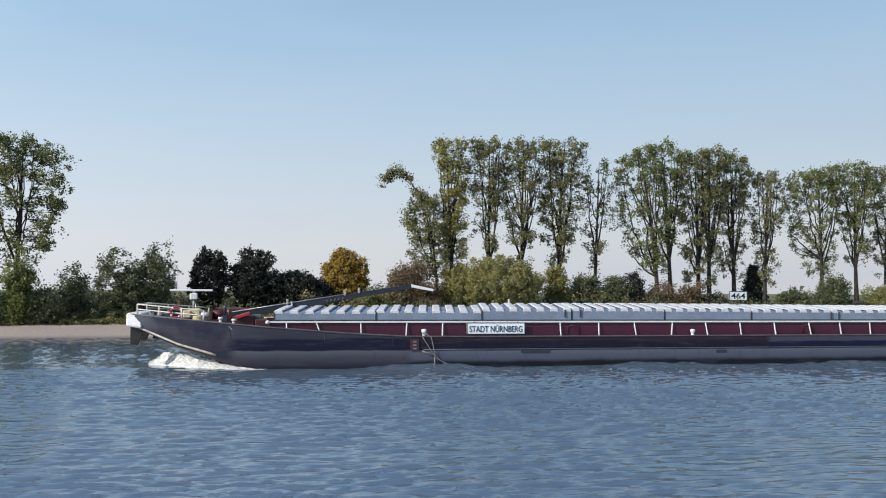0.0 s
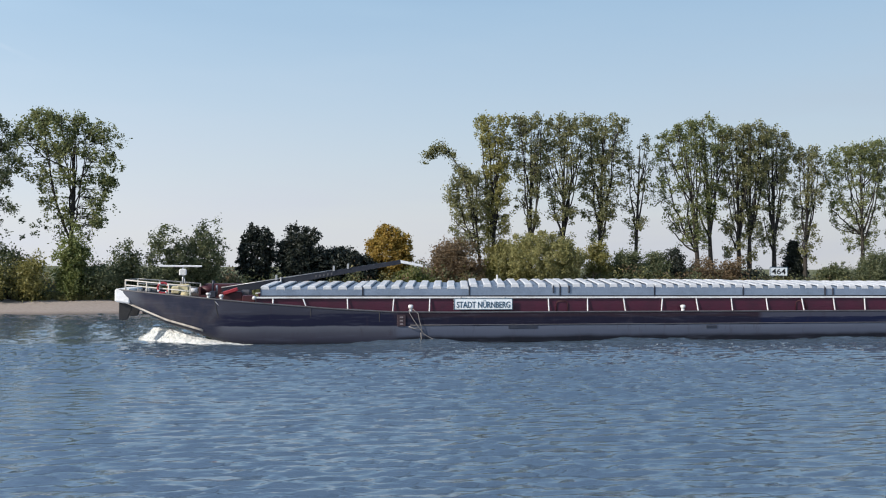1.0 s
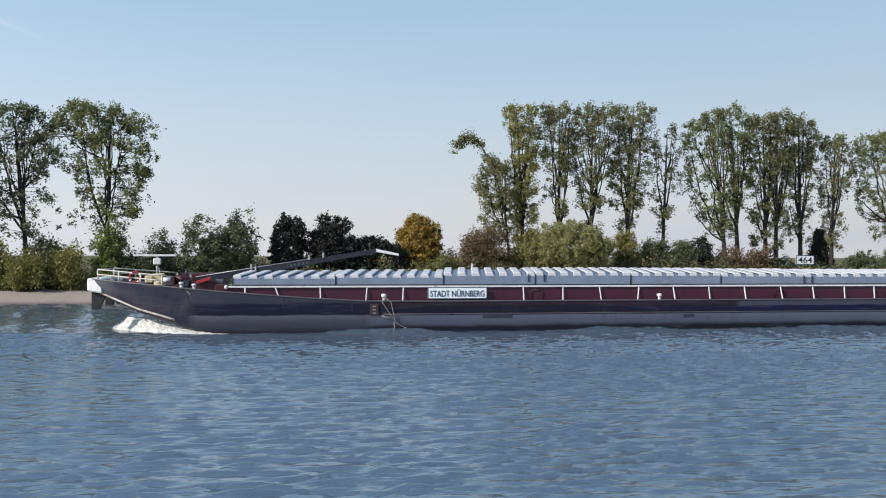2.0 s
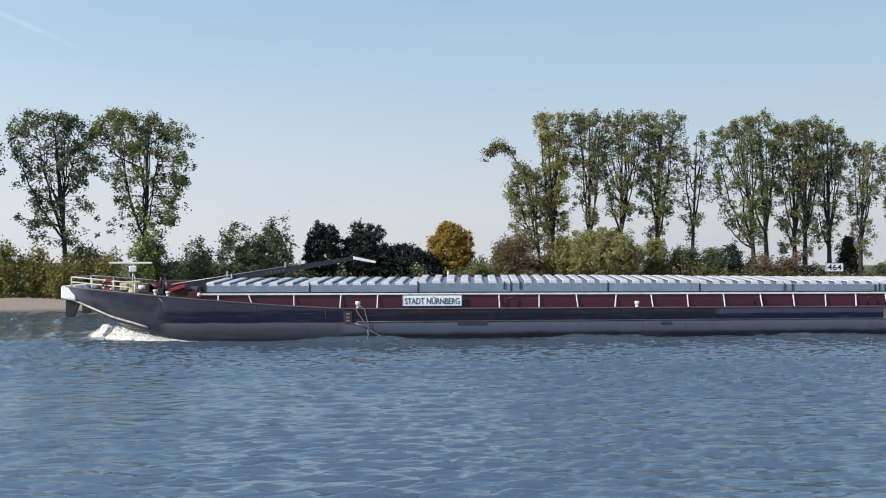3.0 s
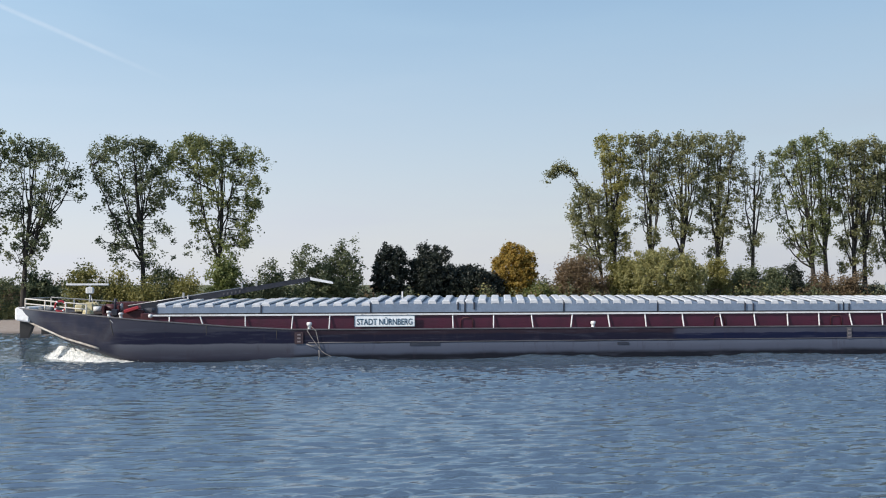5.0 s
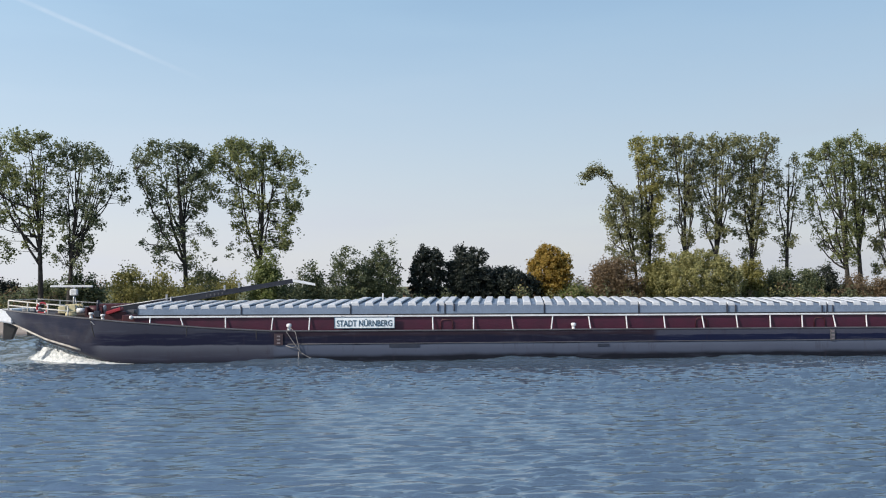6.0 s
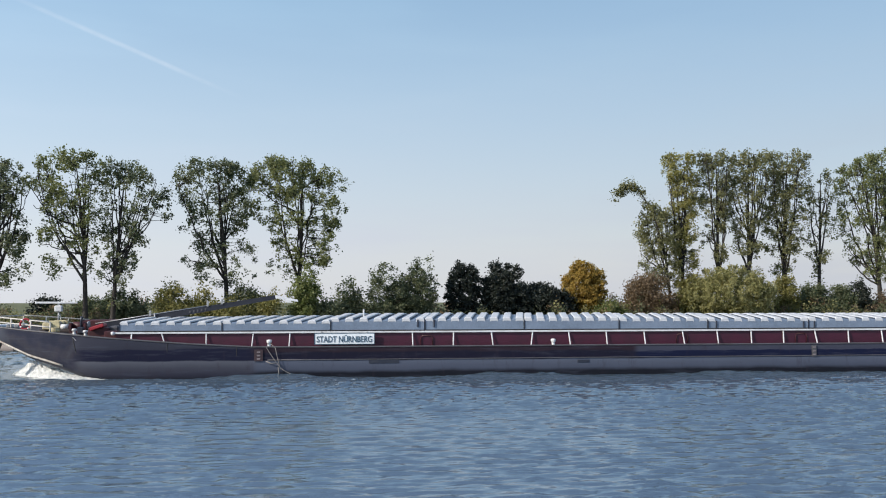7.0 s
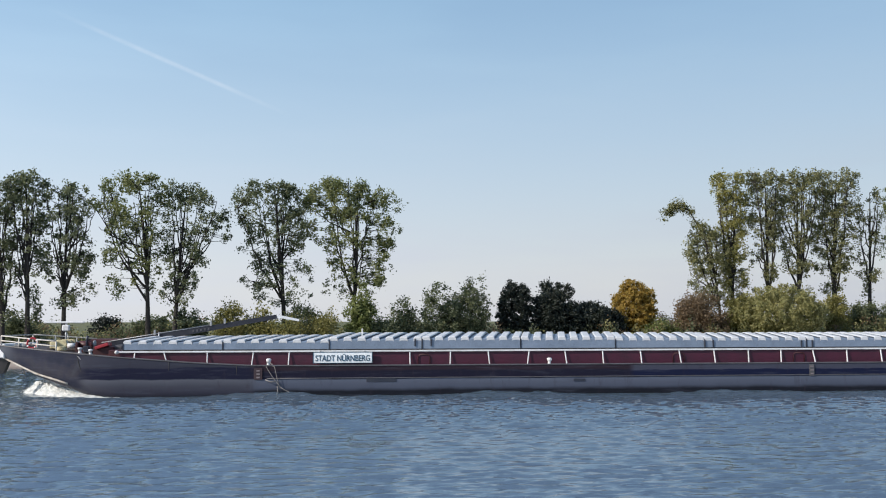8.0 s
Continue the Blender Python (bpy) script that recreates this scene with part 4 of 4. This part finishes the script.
def bush(name, x, y, w, top, leaf, seed, label, dens=1.0, cone=False, depth=None, size=0.23, base=None, ragged=0.35, category="bush", full=False):
    """A bush or small round tree: several stems, clumps filling an uneven dome."""
    rng = np.random.default_rng(seed)
    z0 = float(ground_height(np.array(x), np.array(y))) - 0.1 if base is None else base
    h = top - z0
    depth = depth or w * 0.8
    root = new(name)
    root.location = (x, y, z0)
    tagged(root, label, category)
    V, F = [], []
    n = int(105 * dens * max(1.0, w * h / 24))
    cl = []
    lobes = [(rng.uniform(-0.28, 0.28), rng.uniform(-0.25, 0.25), rng.uniform(0.62, 1.0), rng.uniform(0.5, 0.75)) for _ in range(6)] + [(0, 0, 1.0, 0.8)]
    if full:
        lobes = [(0, 0, 1.0, 0.98)] * 4 + [(rng.uniform(-0.14, 0.14), 0, rng.uniform(0.85, 0.97), 0.85) for _ in range(4)]
    while len(cl) < n:
        if cone:
            u = rng.random() ** 0.8
            r = (1 - u) * 0.5 * rng.uniform(0.5, 1.1)
            a = rng.uniform(0, 6.28)
            cl.append((r * math.cos(a) * w, r * math.sin(a) * depth, (0.06 + 0.92 * u) * h))
            continue
        lx, ly, lz, lr = lobes[rng.integers(len(lobes))]
        d = rng.normal(size=3)
        d /= np.linalg.norm(d)
        q = rng.uniform(0.45, 1.0) ** 0.6
        px, py = lx + d[0] * 0.5 * lr * q, ly + d[1] * 0.5 * lr * q
        pz = lz * 0.52 + d[2] * 0.46 * lz * q
        if abs(px) < 0.52 and 0.03 < pz < 1.0:
            cl.append((px * w + rng.normal(0, 0.1), py * depth, pz * h))
    cl = np.array(cl)
    for k in range(5 if not cone else 1):
        e = cl[rng.integers(len(cl))] * (0.8 if not cone else 0) + (np.array([0, 0, h * 0.95]) if cone else 0)
        s = np.array([rng.normal(0, 0.12 * w) if not cone else 0, rng.normal(0, 0.1 * depth) if not cone else 0, 0.0])
        tube_into(V, F, bend(s, s * 0.6 + e * 0.4 + np.array([0, 0, h * 0.12]), e, 6), np.linspace(0.05 + 0.008 * h, 0.015, 6), 5)
    part("stem", mesh_of("stem", V, F, M_BARK, True), None, root)
    spread = ragged * (0.6 + 0.05 * w)
    per = rng.integers(26, 56, len(cl))
    c = np.repeat(cl, per, 0) + rng.normal(0, 1, (per.sum(), 3)) * np.repeat(rng.uniform(0.6, 1.2, len(cl)) * spread, per)[:, None]
    c = c[c[:, 2] > 0.02]
    part("foliage", leaf_mesh("foliage", c, size, M_LEAF[leaf], rng), None, root)
    return root


def build_trees():
    # group beyond the bow: broad vase-shaped crowns
    poplar(-78.0, 44.0, [(21.2, -2.5, 0.3), (20.1, -3.3, 0.8), (17.8, -3.8, 0.9), (14.7, -3.5, 1.0), (11.5, -3.0, 1.2), (8.3, -2.9, 1.3), (6.1, -2.3, 1.5), (4.3, -1.7, 1.0)], 101, leaf="olive", dens=1.0, fork=0.16, limbs=8)
    poplar(-75.5, 44.5, [(21.7, -1.8, 0.0), (20.3, -2.8, 1.1), (17.9, -3.1, 1.6), (15.3, -2.6, 1.7), (12.1, -2.8, 1.7), (8.9, -2.2, 1.3), (6.1, -1.8, 1.3), (4.2, -1.1, 1.0)], 103, leaf="olive", dens=1.05, fork=0.24, limbs=9)
    poplar(-71.9, 45.5, [(20.6, -1.4, 1.0), (19.5, -3.0, 2.7), (17.2, -3.3, 3.1), (14.6, -2.6, 2.4), (12.7, -2.0, 2.8), (10.1, -2.9, 3.1), (7.5, -2.0, 3.6), (5.3, -1.3, 2.1)], 104, leaf="olive", dens=1.0, fork=0.26, limbs=10)
    poplar(-62.9, 47.0, [(21.3, -2.8, 1.1), (20.0, -6.6, 1.9), (17.9, -7.5, 2.0), (15.2, -6.3, 1.8), (12.6, -6.1, 1.6), (10.6, -5.4, 1.3), (8.6, -4.4, 0.7), (6.7, -3.8, -0.1)], 105, leaf="turning", dens=0.95, fork=0.27, limbs=12, label="broad vase-shaped poplar, upper leaves turning yellow")
    poplar(-60.1, 47.5, [(20.6, -0.6, 2.5), (19.1, -1.5, 3.7), (17.6, -1.7, 5.5), (15.3, -1.8, 7.2), (12.6, -1.8, 5.4), (10.6, -1.7, 3.5), (8.0, -1.7, 2.7), (5.7, -1.9, 2.5), (3.5, -0.4, 2.0)], 106, leaf="olive", dens=0.9, fork=0.26, limbs=11)
    poplar(-47.5, 50.5, [(21.0, -2.6, -0.0), (19.6, -5.6, 1.4), (17.4, -6.5, 2.8), (15.0, -6.4, 3.1), (12.2, -5.1, 2.3), (10.1, -4.8, 2.8), (8.4, -5.9, 4.9), (6.7, -4.1, 3.8), (5.2, -1.9, 1.8)], 107, leaf="olive", dens=0.95, fork=0.22, limbs=12)
    poplar(-39.5, 52.0, [(21.4, -3.6, 2.6), (19.9, -6.5, 3.1), (17.1, -6.8, 5.9), (14.7, -5.1, 5.9), (11.9, -3.5, 5.5), (9.1, -2.6, 4.8), (6.6, -1.7, 2.6)], 108, leaf="turning", dens=1.25, fork=0.24, limbs=12, label="broad poplar on the bank with fresh green upper leaves")
    # group amidships: narrow columns standing close
    poplar(11.2, 62.0, [(16.9, -2.8, -1.0), (15.4, -4.3, -0.0), (13.1, -4.9, 0.9), (10.5, -4.7, 1.3), (8.2, -4.3, 1.3), (5.2, -2.9, 1.7)], 111, leaf="poplar", dens=1.8, fork=0.2, limbs=7, gap=-0.36, arm=True, label="poplar leaning over with a long drooping arm")
    poplar(13.2, 62.4, [(24.1, -2.9, 1.5), (22.6, -2.7, 1.8), (19.7, -2.4, 1.9), (16.7, -1.7, 1.9), (13.6, -1.6, 2.0), (10.6, -1.8, 2.4), (7.5, -1.7, 1.8), (4.5, -1.3, 1.5)], 112, leaf="poplar_yellow", dens=1.65, fork=0.14, limbs=7, gap=-0.34, label="narrow poplar with turning yellow-green leaves")
    poplar(18.2, 63.0, [(24.6, -1.5, 1.0), (23.4, -2.7, 2.1), (20.0, -3.1, 2.1), (16.8, -2.8, 1.6), (13.8, -2.0, 1.0), (10.7, -2.2, 1.6), (8.0, -1.4, 1.0)], 113, leaf="poplar", dens=1.15, fork=0.2, limbs=7, gap=-0.16)
    poplar(23.4, 64.0, [(24.8, -0.8, 2.3), (23.3, -2.6, 3.1), (20.2, -3.6, 3.1), (17.1, -3.8, 2.4), (14.3, -3.4, 1.9), (11.6, -2.3, 1.6), (9.2, -1.6, 1.6), (6.5, -0.8, 0.8)], 114, leaf="poplar", dens=1.15, fork=0.22, limbs=8, gap=-0.16)
    poplar(29.2, 65.5, [(25.2, -2.0, 2.2), (23.9, -2.8, 3.5), (20.6, -3.1, 3.8), (16.6, -3.1, 3.6), (13.0, -2.8, 3.0), (10.2, -1.9, 2.1), (6.6, -1.4, 1.4)], 115, leaf="poplar", dens=1.35, fork=0.2, limbs=9, gap=-0.24)
    poplar(34.8, 66.5, [(22.5, 0.5, 2.5), (20.9, -1.9, 2.8), (17.7, -2.6, 2.6), (14.4, -1.9, 1.6), (11.9, -2.2, 1.1), (9.5, -1.4, 2.3), (5.4, -0.8, 0.5)], 116, leaf="poplar", dens=0.5, fork=0.3, limbs=5, gap=-0.05, label="thin half-bare young poplar on the bank")
    # next group
    poplar(45.3, 67.5, [(24.8, -4.6, -1.4), (23.4, -5.7, -0.3), (20.5, -6.9, 0.6), (17.1, -7.6, 1.4), (13.8, -7.5, 2.0), (11.3, -5.7, 1.6), (8.9, -3.8, 0.9), (6.0, -2.6, 1.4)], 121, leaf="turning", dens=0.95, fork=0.16, limbs=10, label="poplar with yellowing crown and bare lower limbs")
    poplar(47.6, 68.0, [(25.9, -2.8, -0.0), (24.5, -3.5, 2.0), (21.5, -3.8, 3.2), (17.3, -3.1, 2.8), (13.1, -2.0, 1.6), (9.8, -1.4, 1.0)], 122, leaf="turning", dens=1.1, fork=0.2, limbs=8, gap=-0.16, label="poplar with yellowing crown and bare lower limbs")
    poplar(52.2, 68.5, [(25.0, -2.2, 1.9), (23.0, -3.5, 2.8), (19.2, -3.9, 2.7), (14.9, -3.7, 2.0), (10.7, -3.2, 1.4), (7.3, -2.5, 0.8), (4.8, -1.8, 0.4)], 123, leaf="poplar", dens=1.0, fork=0.15, limbs=9)
    poplar(54.2, 69.0, [(25.6, -1.2, 1.4), (24.1, -1.9, 2.9), (19.3, -1.8, 3.2), (15.0, -1.5, 2.8), (10.8, -1.1, 2.0), (6.5, -1.2, 1.3), (3.9, -1.0, 0.9)], 124, leaf="poplar", dens=1.05, fork=0.2, limbs=7, gap=-0.14)
    poplar(59.5, 71.0, [(25.1, -1.7, 1.0), (23.6, -2.8, 2.6), (20.6, -3.0, 3.5), (16.2, -3.1, 2.6), (12.7, -2.9, 2.2), (9.2, -3.0, 2.6), (5.3, -2.0, 0.8)], 125, leaf="poplar", dens=1.05, fork=0.18, limbs=8, gap=-0.14)
    poplar(64.2, 70.5, [(22.6, -0.1, 1.6), (20.9, -1.3, 2.9), (17.6, -2.1, 3.7), (13.6, -1.8, 2.7), (10.1, -1.6, 2.2), (6.6, -0.9, 2.6), (4.0, -0.7, 1.6)], 126, leaf="poplar", dens=1.1, fork=0.2, limbs=7, gap=-0.14)
    poplar(75.0, 71.5, [(23.6, -2.5, 1.7), (22.0, -4.5, 2.9), (18.4, -6.1, 3.1), (14.8, -5.7, 3.0), (11.2, -5.2, 2.8), (8.1, -3.7, 2.1), (5.9, -2.5, 1.3)], 127, leaf="turning", dens=1.1, fork=0.24, limbs=11, gap=-0.12)
    poplar(81.5, 72.0, [(24.6, -2.6, 1.1), (23.0, -4.4, 3.0), (19.5, -4.3, 3.5), (15.0, -3.1, 2.8), (11.4, -2.2, 2.1), (7.7, -1.4, 1.9)], 128, leaf="turning", dens=1.1, fork=0.22, limbs=9, gap=-0.12)
    poplar(87.5, 73.0, [(24.6, -2.5, 3.0), (22.6, -3.6, 4.4), (18.9, -3.2, 4.3), (14.3, -2.7, 3.6), (9.7, -1.9, 2.7), (6.0, -1.6, 2.2)], 129, leaf="poplar", dens=1.1, fork=0.22, limbs=9, gap=-0.12)
    # small trees and bushes
    b = bush
    b("round_tree", -28.2, 53.0, 5.6, 10.6, "olive", 201, "grey-green round-headed young tree", 0.8, category="tree")
    b("round_tree", -23.9, 54.0, 5.4, 10.8, "olive", 202, "grey-green round-headed young tree", 0.8, category="tree")
    b("round_tree", -33.2, 52.0, 4.4, 8.8, "olive", 203, "small grey-green bushy tree on the bank", 0.9, category="tree", ragged=0.45)
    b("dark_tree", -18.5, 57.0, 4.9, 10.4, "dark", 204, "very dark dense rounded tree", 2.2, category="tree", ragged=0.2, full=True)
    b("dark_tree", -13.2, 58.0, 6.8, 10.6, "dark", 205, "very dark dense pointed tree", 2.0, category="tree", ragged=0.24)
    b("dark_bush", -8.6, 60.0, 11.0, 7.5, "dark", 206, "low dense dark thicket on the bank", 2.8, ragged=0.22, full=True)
    b("orange_tree", -1.5, 61.0, 6.4, 10.7, "orange", 207, "round tree in golden orange autumn leaf", 2.4, category="tree", ragged=0.22, full=True)
    b("green_bush", 1.8, 58.0, 5.0, 4.9, "green", 208, "low bright green bush on the bank", 1.6)
    b("russet_bush", 7.7, 60.0, 6.6, 9.0, "brown", 209, "russet brown thinning bush on the bank", 1.8, ragged=0.45)
    b("willow_bush", 18.3, 60.0, 13.0, 10.0, "willow", 210, "broad pale yellow-green willow bush", 1.8, ragged=0.22, full=True)
    b("willow_bush", 13.0, 60.5, 5.0, 8.8, "gold", 211, "pale yellow-green willow bush on the bank", 1.2)
    b("yellow_bush", 28.0, 62.0, 4.0, 9.3, "gold", 212, "upright yellow-green bush on the bank", 1.4)
    b("olive_bush", 33.0, 64.0, 6.5, 7.6, "olive", 213, "dense olive green bush on the bank", 1.5)
    b("olive_bush", 37.5, 64.0, 5.5, 7.8, "olive", 214, "dense olive green bush on the bank", 1.5)
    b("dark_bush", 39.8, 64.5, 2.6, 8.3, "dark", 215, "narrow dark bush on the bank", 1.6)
    b("russet_bush", 44.5, 65.0, 6.0, 6.6, "brown", 216, "dry russet scrub below the poplars", 1.0, ragged=0.5)
    b("russet_bush", 48.5, 65.0, 4.5, 7.0, "brown", 217, "dry russet scrub below the poplars", 0.8, ragged=0.5)
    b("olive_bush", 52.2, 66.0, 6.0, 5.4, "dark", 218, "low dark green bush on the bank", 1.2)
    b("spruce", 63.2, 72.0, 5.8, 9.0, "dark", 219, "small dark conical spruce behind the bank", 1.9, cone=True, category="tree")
    b("olive_bush", 67.0, 68.0, 5.5, 6.2, "olive", 220, "dense olive green bush on the bank", 1.3)
    b("olive_bush", 74.0, 67.0, 7.0, 8.0, "olive", 221, "dense olive green bush on the bank", 1.4)
    b("willow_bush", 82.0, 68.0, 6.0, 6.5, "willow", 222, "pale yellow-green bush on the bank", 1.3)
    b("olive_bush", 91.0, 69.0, 8.0, 6.5, "olive", 223, "dense olive green bush on the bank", 1.2)
    b("yellow_bush", -38.4, 48.8, 4.3, 9.7, "green", 224, "upright yellow-green bush below the poplar", 1.5)
    b("yellow_bush", -54.0, 48.0, 4.0, 7.8, "gold", 225, "yellow-green leafy bush above the beach", 0.8, ragged=0.5)
    b("olive_bush", -50.6, 48.3, 4.2, 7.7, "gold", 226, "olive green leafy bush above the beach", 0.8, ragged=0.5)
    b("russet_bush", -47.0, 47.6, 5.0, 6.2, "gold", 227, "golden brown scrub above the beach", 0.8, ragged=0.5)
    b("russet_bush", -43.0, 48.5, 4.5, 7.0, "gold", 228, "sparse brown scrub above the beach", 0.8, ragged=0.6)
    b("russet_bush", -35.6, 49.5, 4.2, 6.4, "olive", 233, "sparse brown scrub above the beach", 0.8, ragged=0.6)
    b("russet_bush", -45.0, 49.5, 4.5, 7.4, "olive", 234, "sparse brown scrub above the beach", 0.8, ragged=0.6)
    b("olive_bush", -71.2, 60.0, 5.0, 6.2, "dark", 229, "rounded dark green bush further back", 1.5)
    b("far_tree", -69.6, 85.0, 3.4, 5.9, "olive", 235, "rounded grey-green tree far behind the bank", 1.2, category="tree", full=True, ragged=0.2)
    b("olive_bush", -64.5, 56.0, 6.0, 5.6, "olive", 230, "low olive green bush on the bank", 1.3)
    b("olive_bush", -77.5, 47.5, 6.0, 6.0, "olive", 231, "low olive green bush on the bank", 1.3)
    b("olive_bush", -58.5, 50.0, 4.5, 6.8, "olive", 232, "olive green leafy bush above the beach", 1.1)


def build_undergrowth():
    """Thicket along the top of the beach, and dry grass at its edge."""
    rng = np.random.default_rng(31)
    n = 4200
    x = rng.uniform(-125, 140, n)
    off = rng.uniform(12.5, 24, n)
    y = bank_line(x) + off
    g = ground_height(x, y)
    hump = 1.7 + 0.9 * np.sin(x * 0.21 + 1) + 0.7 * np.sin(x * 0.63) + 0.5 * np.sin(x * 1.7)
    hump = np.where(x > 42, np.minimum(hump, 0.9), hump)
    z = g + rng.random(n) * np.clip(hump + 0.6, 0.8, 4.2)
    per = rng.integers(20, 46, n)
    c = np.repeat(np.stack([x, y, z], 1), per, 0) + rng.normal(0, 0.42, (per.sum(), 3))
    cut = rng.random(n)
    for leaf, lo, hi, label in (("olive", 0, 0.5, "dense olive thicket along the top of the beach"), ("willow", 0.5, 0.75, "yellow-green low growth along the bank"),
                                ("brown", 0.75, 1, "brown dry thicket along the bank")):
        pick = np.repeat((cut >= lo) & (cut < hi), per)
        tagged(new("undergrowth", leaf_mesh("undergrowth", c[pick], 0.24, M_LEAF[leaf], rng)), label, "undergrowth", kind="stuff")
    m = 2400
    x = rng.uniform(-120, 60, m)
    y = bank_line(x) + 9.5 + np.abs(rng.normal(0, 1.6, m))
    g = ground_height(x, y)
    per = rng.integers(20, 50, m)
    tall = np.where(rng.random(m) < 0.15, 1.0, 0.4)
    base = np.repeat(np.stack([x, y, g], 1), per, 0) + rng.normal(0, 0.22, (per.sum(), 3)) * (1, 1, 0)
    base[:, 2] += rng.random(len(base)) * np.repeat(tall, per) * 1.2
    tagged(new("grass", leaf_mesh("grass", base, 0.22, M_LEAF["grass"], rng, 0.0)), "pale dry grass tufts at the edge of the sand", "grass", kind="stuff")


def build_river_sign():
    root = new("river_sign")
    root.location = (58.75, 68.6, 0)
    tagged(root, "white river kilometre board with black numerals on two posts", "sign")
    part("board", boxes((-1.5, 1.5, -0.05, 0.05, 3.85, 5.25), bevel=0.02), M_SIGN, root)
    for a in ((-1.5, 1.5, 3.85, 3.95), (-1.5, 1.5, 5.15, 5.25), (-1.5, -1.4, 3.95, 5.15), (1.4, 1.5, 3.95, 5.15)):
        part("frame_bar", boxes((a[0], a[1], -0.075, -0.054, a[2], a[3])), M_INK, root)
    lettering("numerals", "464", 0.85, 2.3, M_BLACK, root, (0, -0.066, 4.55))
    for x in (-0.9, 0.9):
        part("post", tubes("post", [([(x, 0.12, 1.2), (x, 0.12, 5.1)], 0.07)], M_STEEL, 8), None, root)


build_trees()
build_undergrowth()
build_river_sign()


# ---- contrail ----
# seconds, middle, direction of its length
TRAIL = [
    (0, (-899, 2307, 612), (0.8564, 0.4028, -0.3229)),
    (0.5, (-880, 2314, 617), (0.8594, 0.3962, -0.3232)),
    (1, (-855, 2322, 620), (0.8637, 0.3870, -0.3230)),
    (1.5, (-832, 2330, 623), (0.8673, 0.3783, -0.3234)),
    (3, (-770, 2348, 634), (0.8763, 0.3563, -0.3242)),
    (3.5, (-751, 2353, 640), (0.8785, 0.3498, -0.3253)),
    (4, (-729, 2358, 645), (0.8814, 0.3421, -0.3257)),
    (4.5, (-708, 2364, 648), (0.8835, 0.3348, -0.3277)),
    (6, (-638, 2380, 658), (0.8912, 0.3101, -0.3311)),
    (6.5, (-613, 2385, 662), (0.8936, 0.3012, -0.3330)),
    (7, (-589, 2390, 665), (0.8958, 0.2926, -0.3345)),
    (7.5, (-564, 2394, 670), (0.8976, 0.2840, -0.3371)),
    (8, (-536, 2398, 675), (0.8994, 0.2745, -0.3402)),
]


def trail_pose(mid, way):
    x = Vector(way)
    n = (Vector(mid) - Vector((-30, -62, 5))).normalized()
    y = n.cross(x).normalized()
    m = Matrix((x, y, x.cross(y))).transposed().to_4x4()
    return Matrix.Translation(mid) @ m


def build_contrail():
    m, n, l, bs = node_material("ice_cloud")
    tc = n.new("ShaderNodeTexCoord").outputs["Object"]
    sep = n.new("ShaderNodeSeparateXYZ")
    l.new(tc, sep.inputs[0])

    def fall(sock, reach):
        a = n.new("ShaderNodeMath")
        a.operation = "ABSOLUTE"
        l.new(sock, a.inputs[0])
        r = n.new("ShaderNodeMapRange")
        r.interpolation_type = "SMOOTHSTEP"
        r.inputs["From Min"].default_value, r.inputs["From Max"].default_value = reach, reach * 0.1
        l.new(a.outputs[0], r.inputs["Value"])
        return r.outputs[0]
    soft = n.new("ShaderNodeMath")
    soft.operation = "MULTIPLY"
    l.new(fall(sep.outputs["Y"], 9.0), soft.inputs[0])
    l.new(fall(sep.outputs["X"], 363), soft.inputs[1])
    puff = ramp_node(n, l, noise_node(n, l, tc, 0.012, 4, 0.6), [(0.3, (0.07,) * 3), (0.65, (0.2,) * 3)])
    k = n.new("ShaderNodeMath")
    k.operation = "MULTIPLY"
    l.new(soft.outputs[0], k.inputs[0])
    l.new(puff, k.inputs[1])
    # emission stands in for sunlight on the ice cloud
    glow, clear, mx = n.new("ShaderNodeEmission"), n.new("ShaderNodeBsdfTransparent"), n.new("ShaderNodeMixShader")
    glow.inputs["Color"].default_value, glow.inputs["Strength"].default_value = (0.95, 0.97, 1.0, 1), 0.78
    l.new(k.outputs[0], mx.inputs[0])
    l.new(clear.outputs[0], mx.inputs[1])
    l.new(glow.outputs[0], mx.inputs[2])
    l.new(mx.outputs[0], n["Material Output"].inputs["Surface"])
    ob = new("contrail", mesh_of("contrail", [(-363, -9, 0), (363, -9, 0), (363, 9, 0), (-363, 9, 0)], [(0, 1, 2, 3)], m))
    ob.visible_shadow = False
    return tagged(ob, "thin white contrail fading across the sky", "cloud")


contrail = build_contrail()


# ---- what moves ----
def motions():
    run = [(t, pose(-s, 0, 0)) for t, s in BARGE_RUN]
    walk(barge, run)
    walk(bow_wave, run)
    walk(wake, run)
    walk(contrail, [(t, trail_pose(mid, way)) for t, mid, way in TRAIL])
    walk(water, [(0.0, pose(2.4, 0.8, 0)), (8.0, pose(-2.4, -0.8, 0))])


motions()
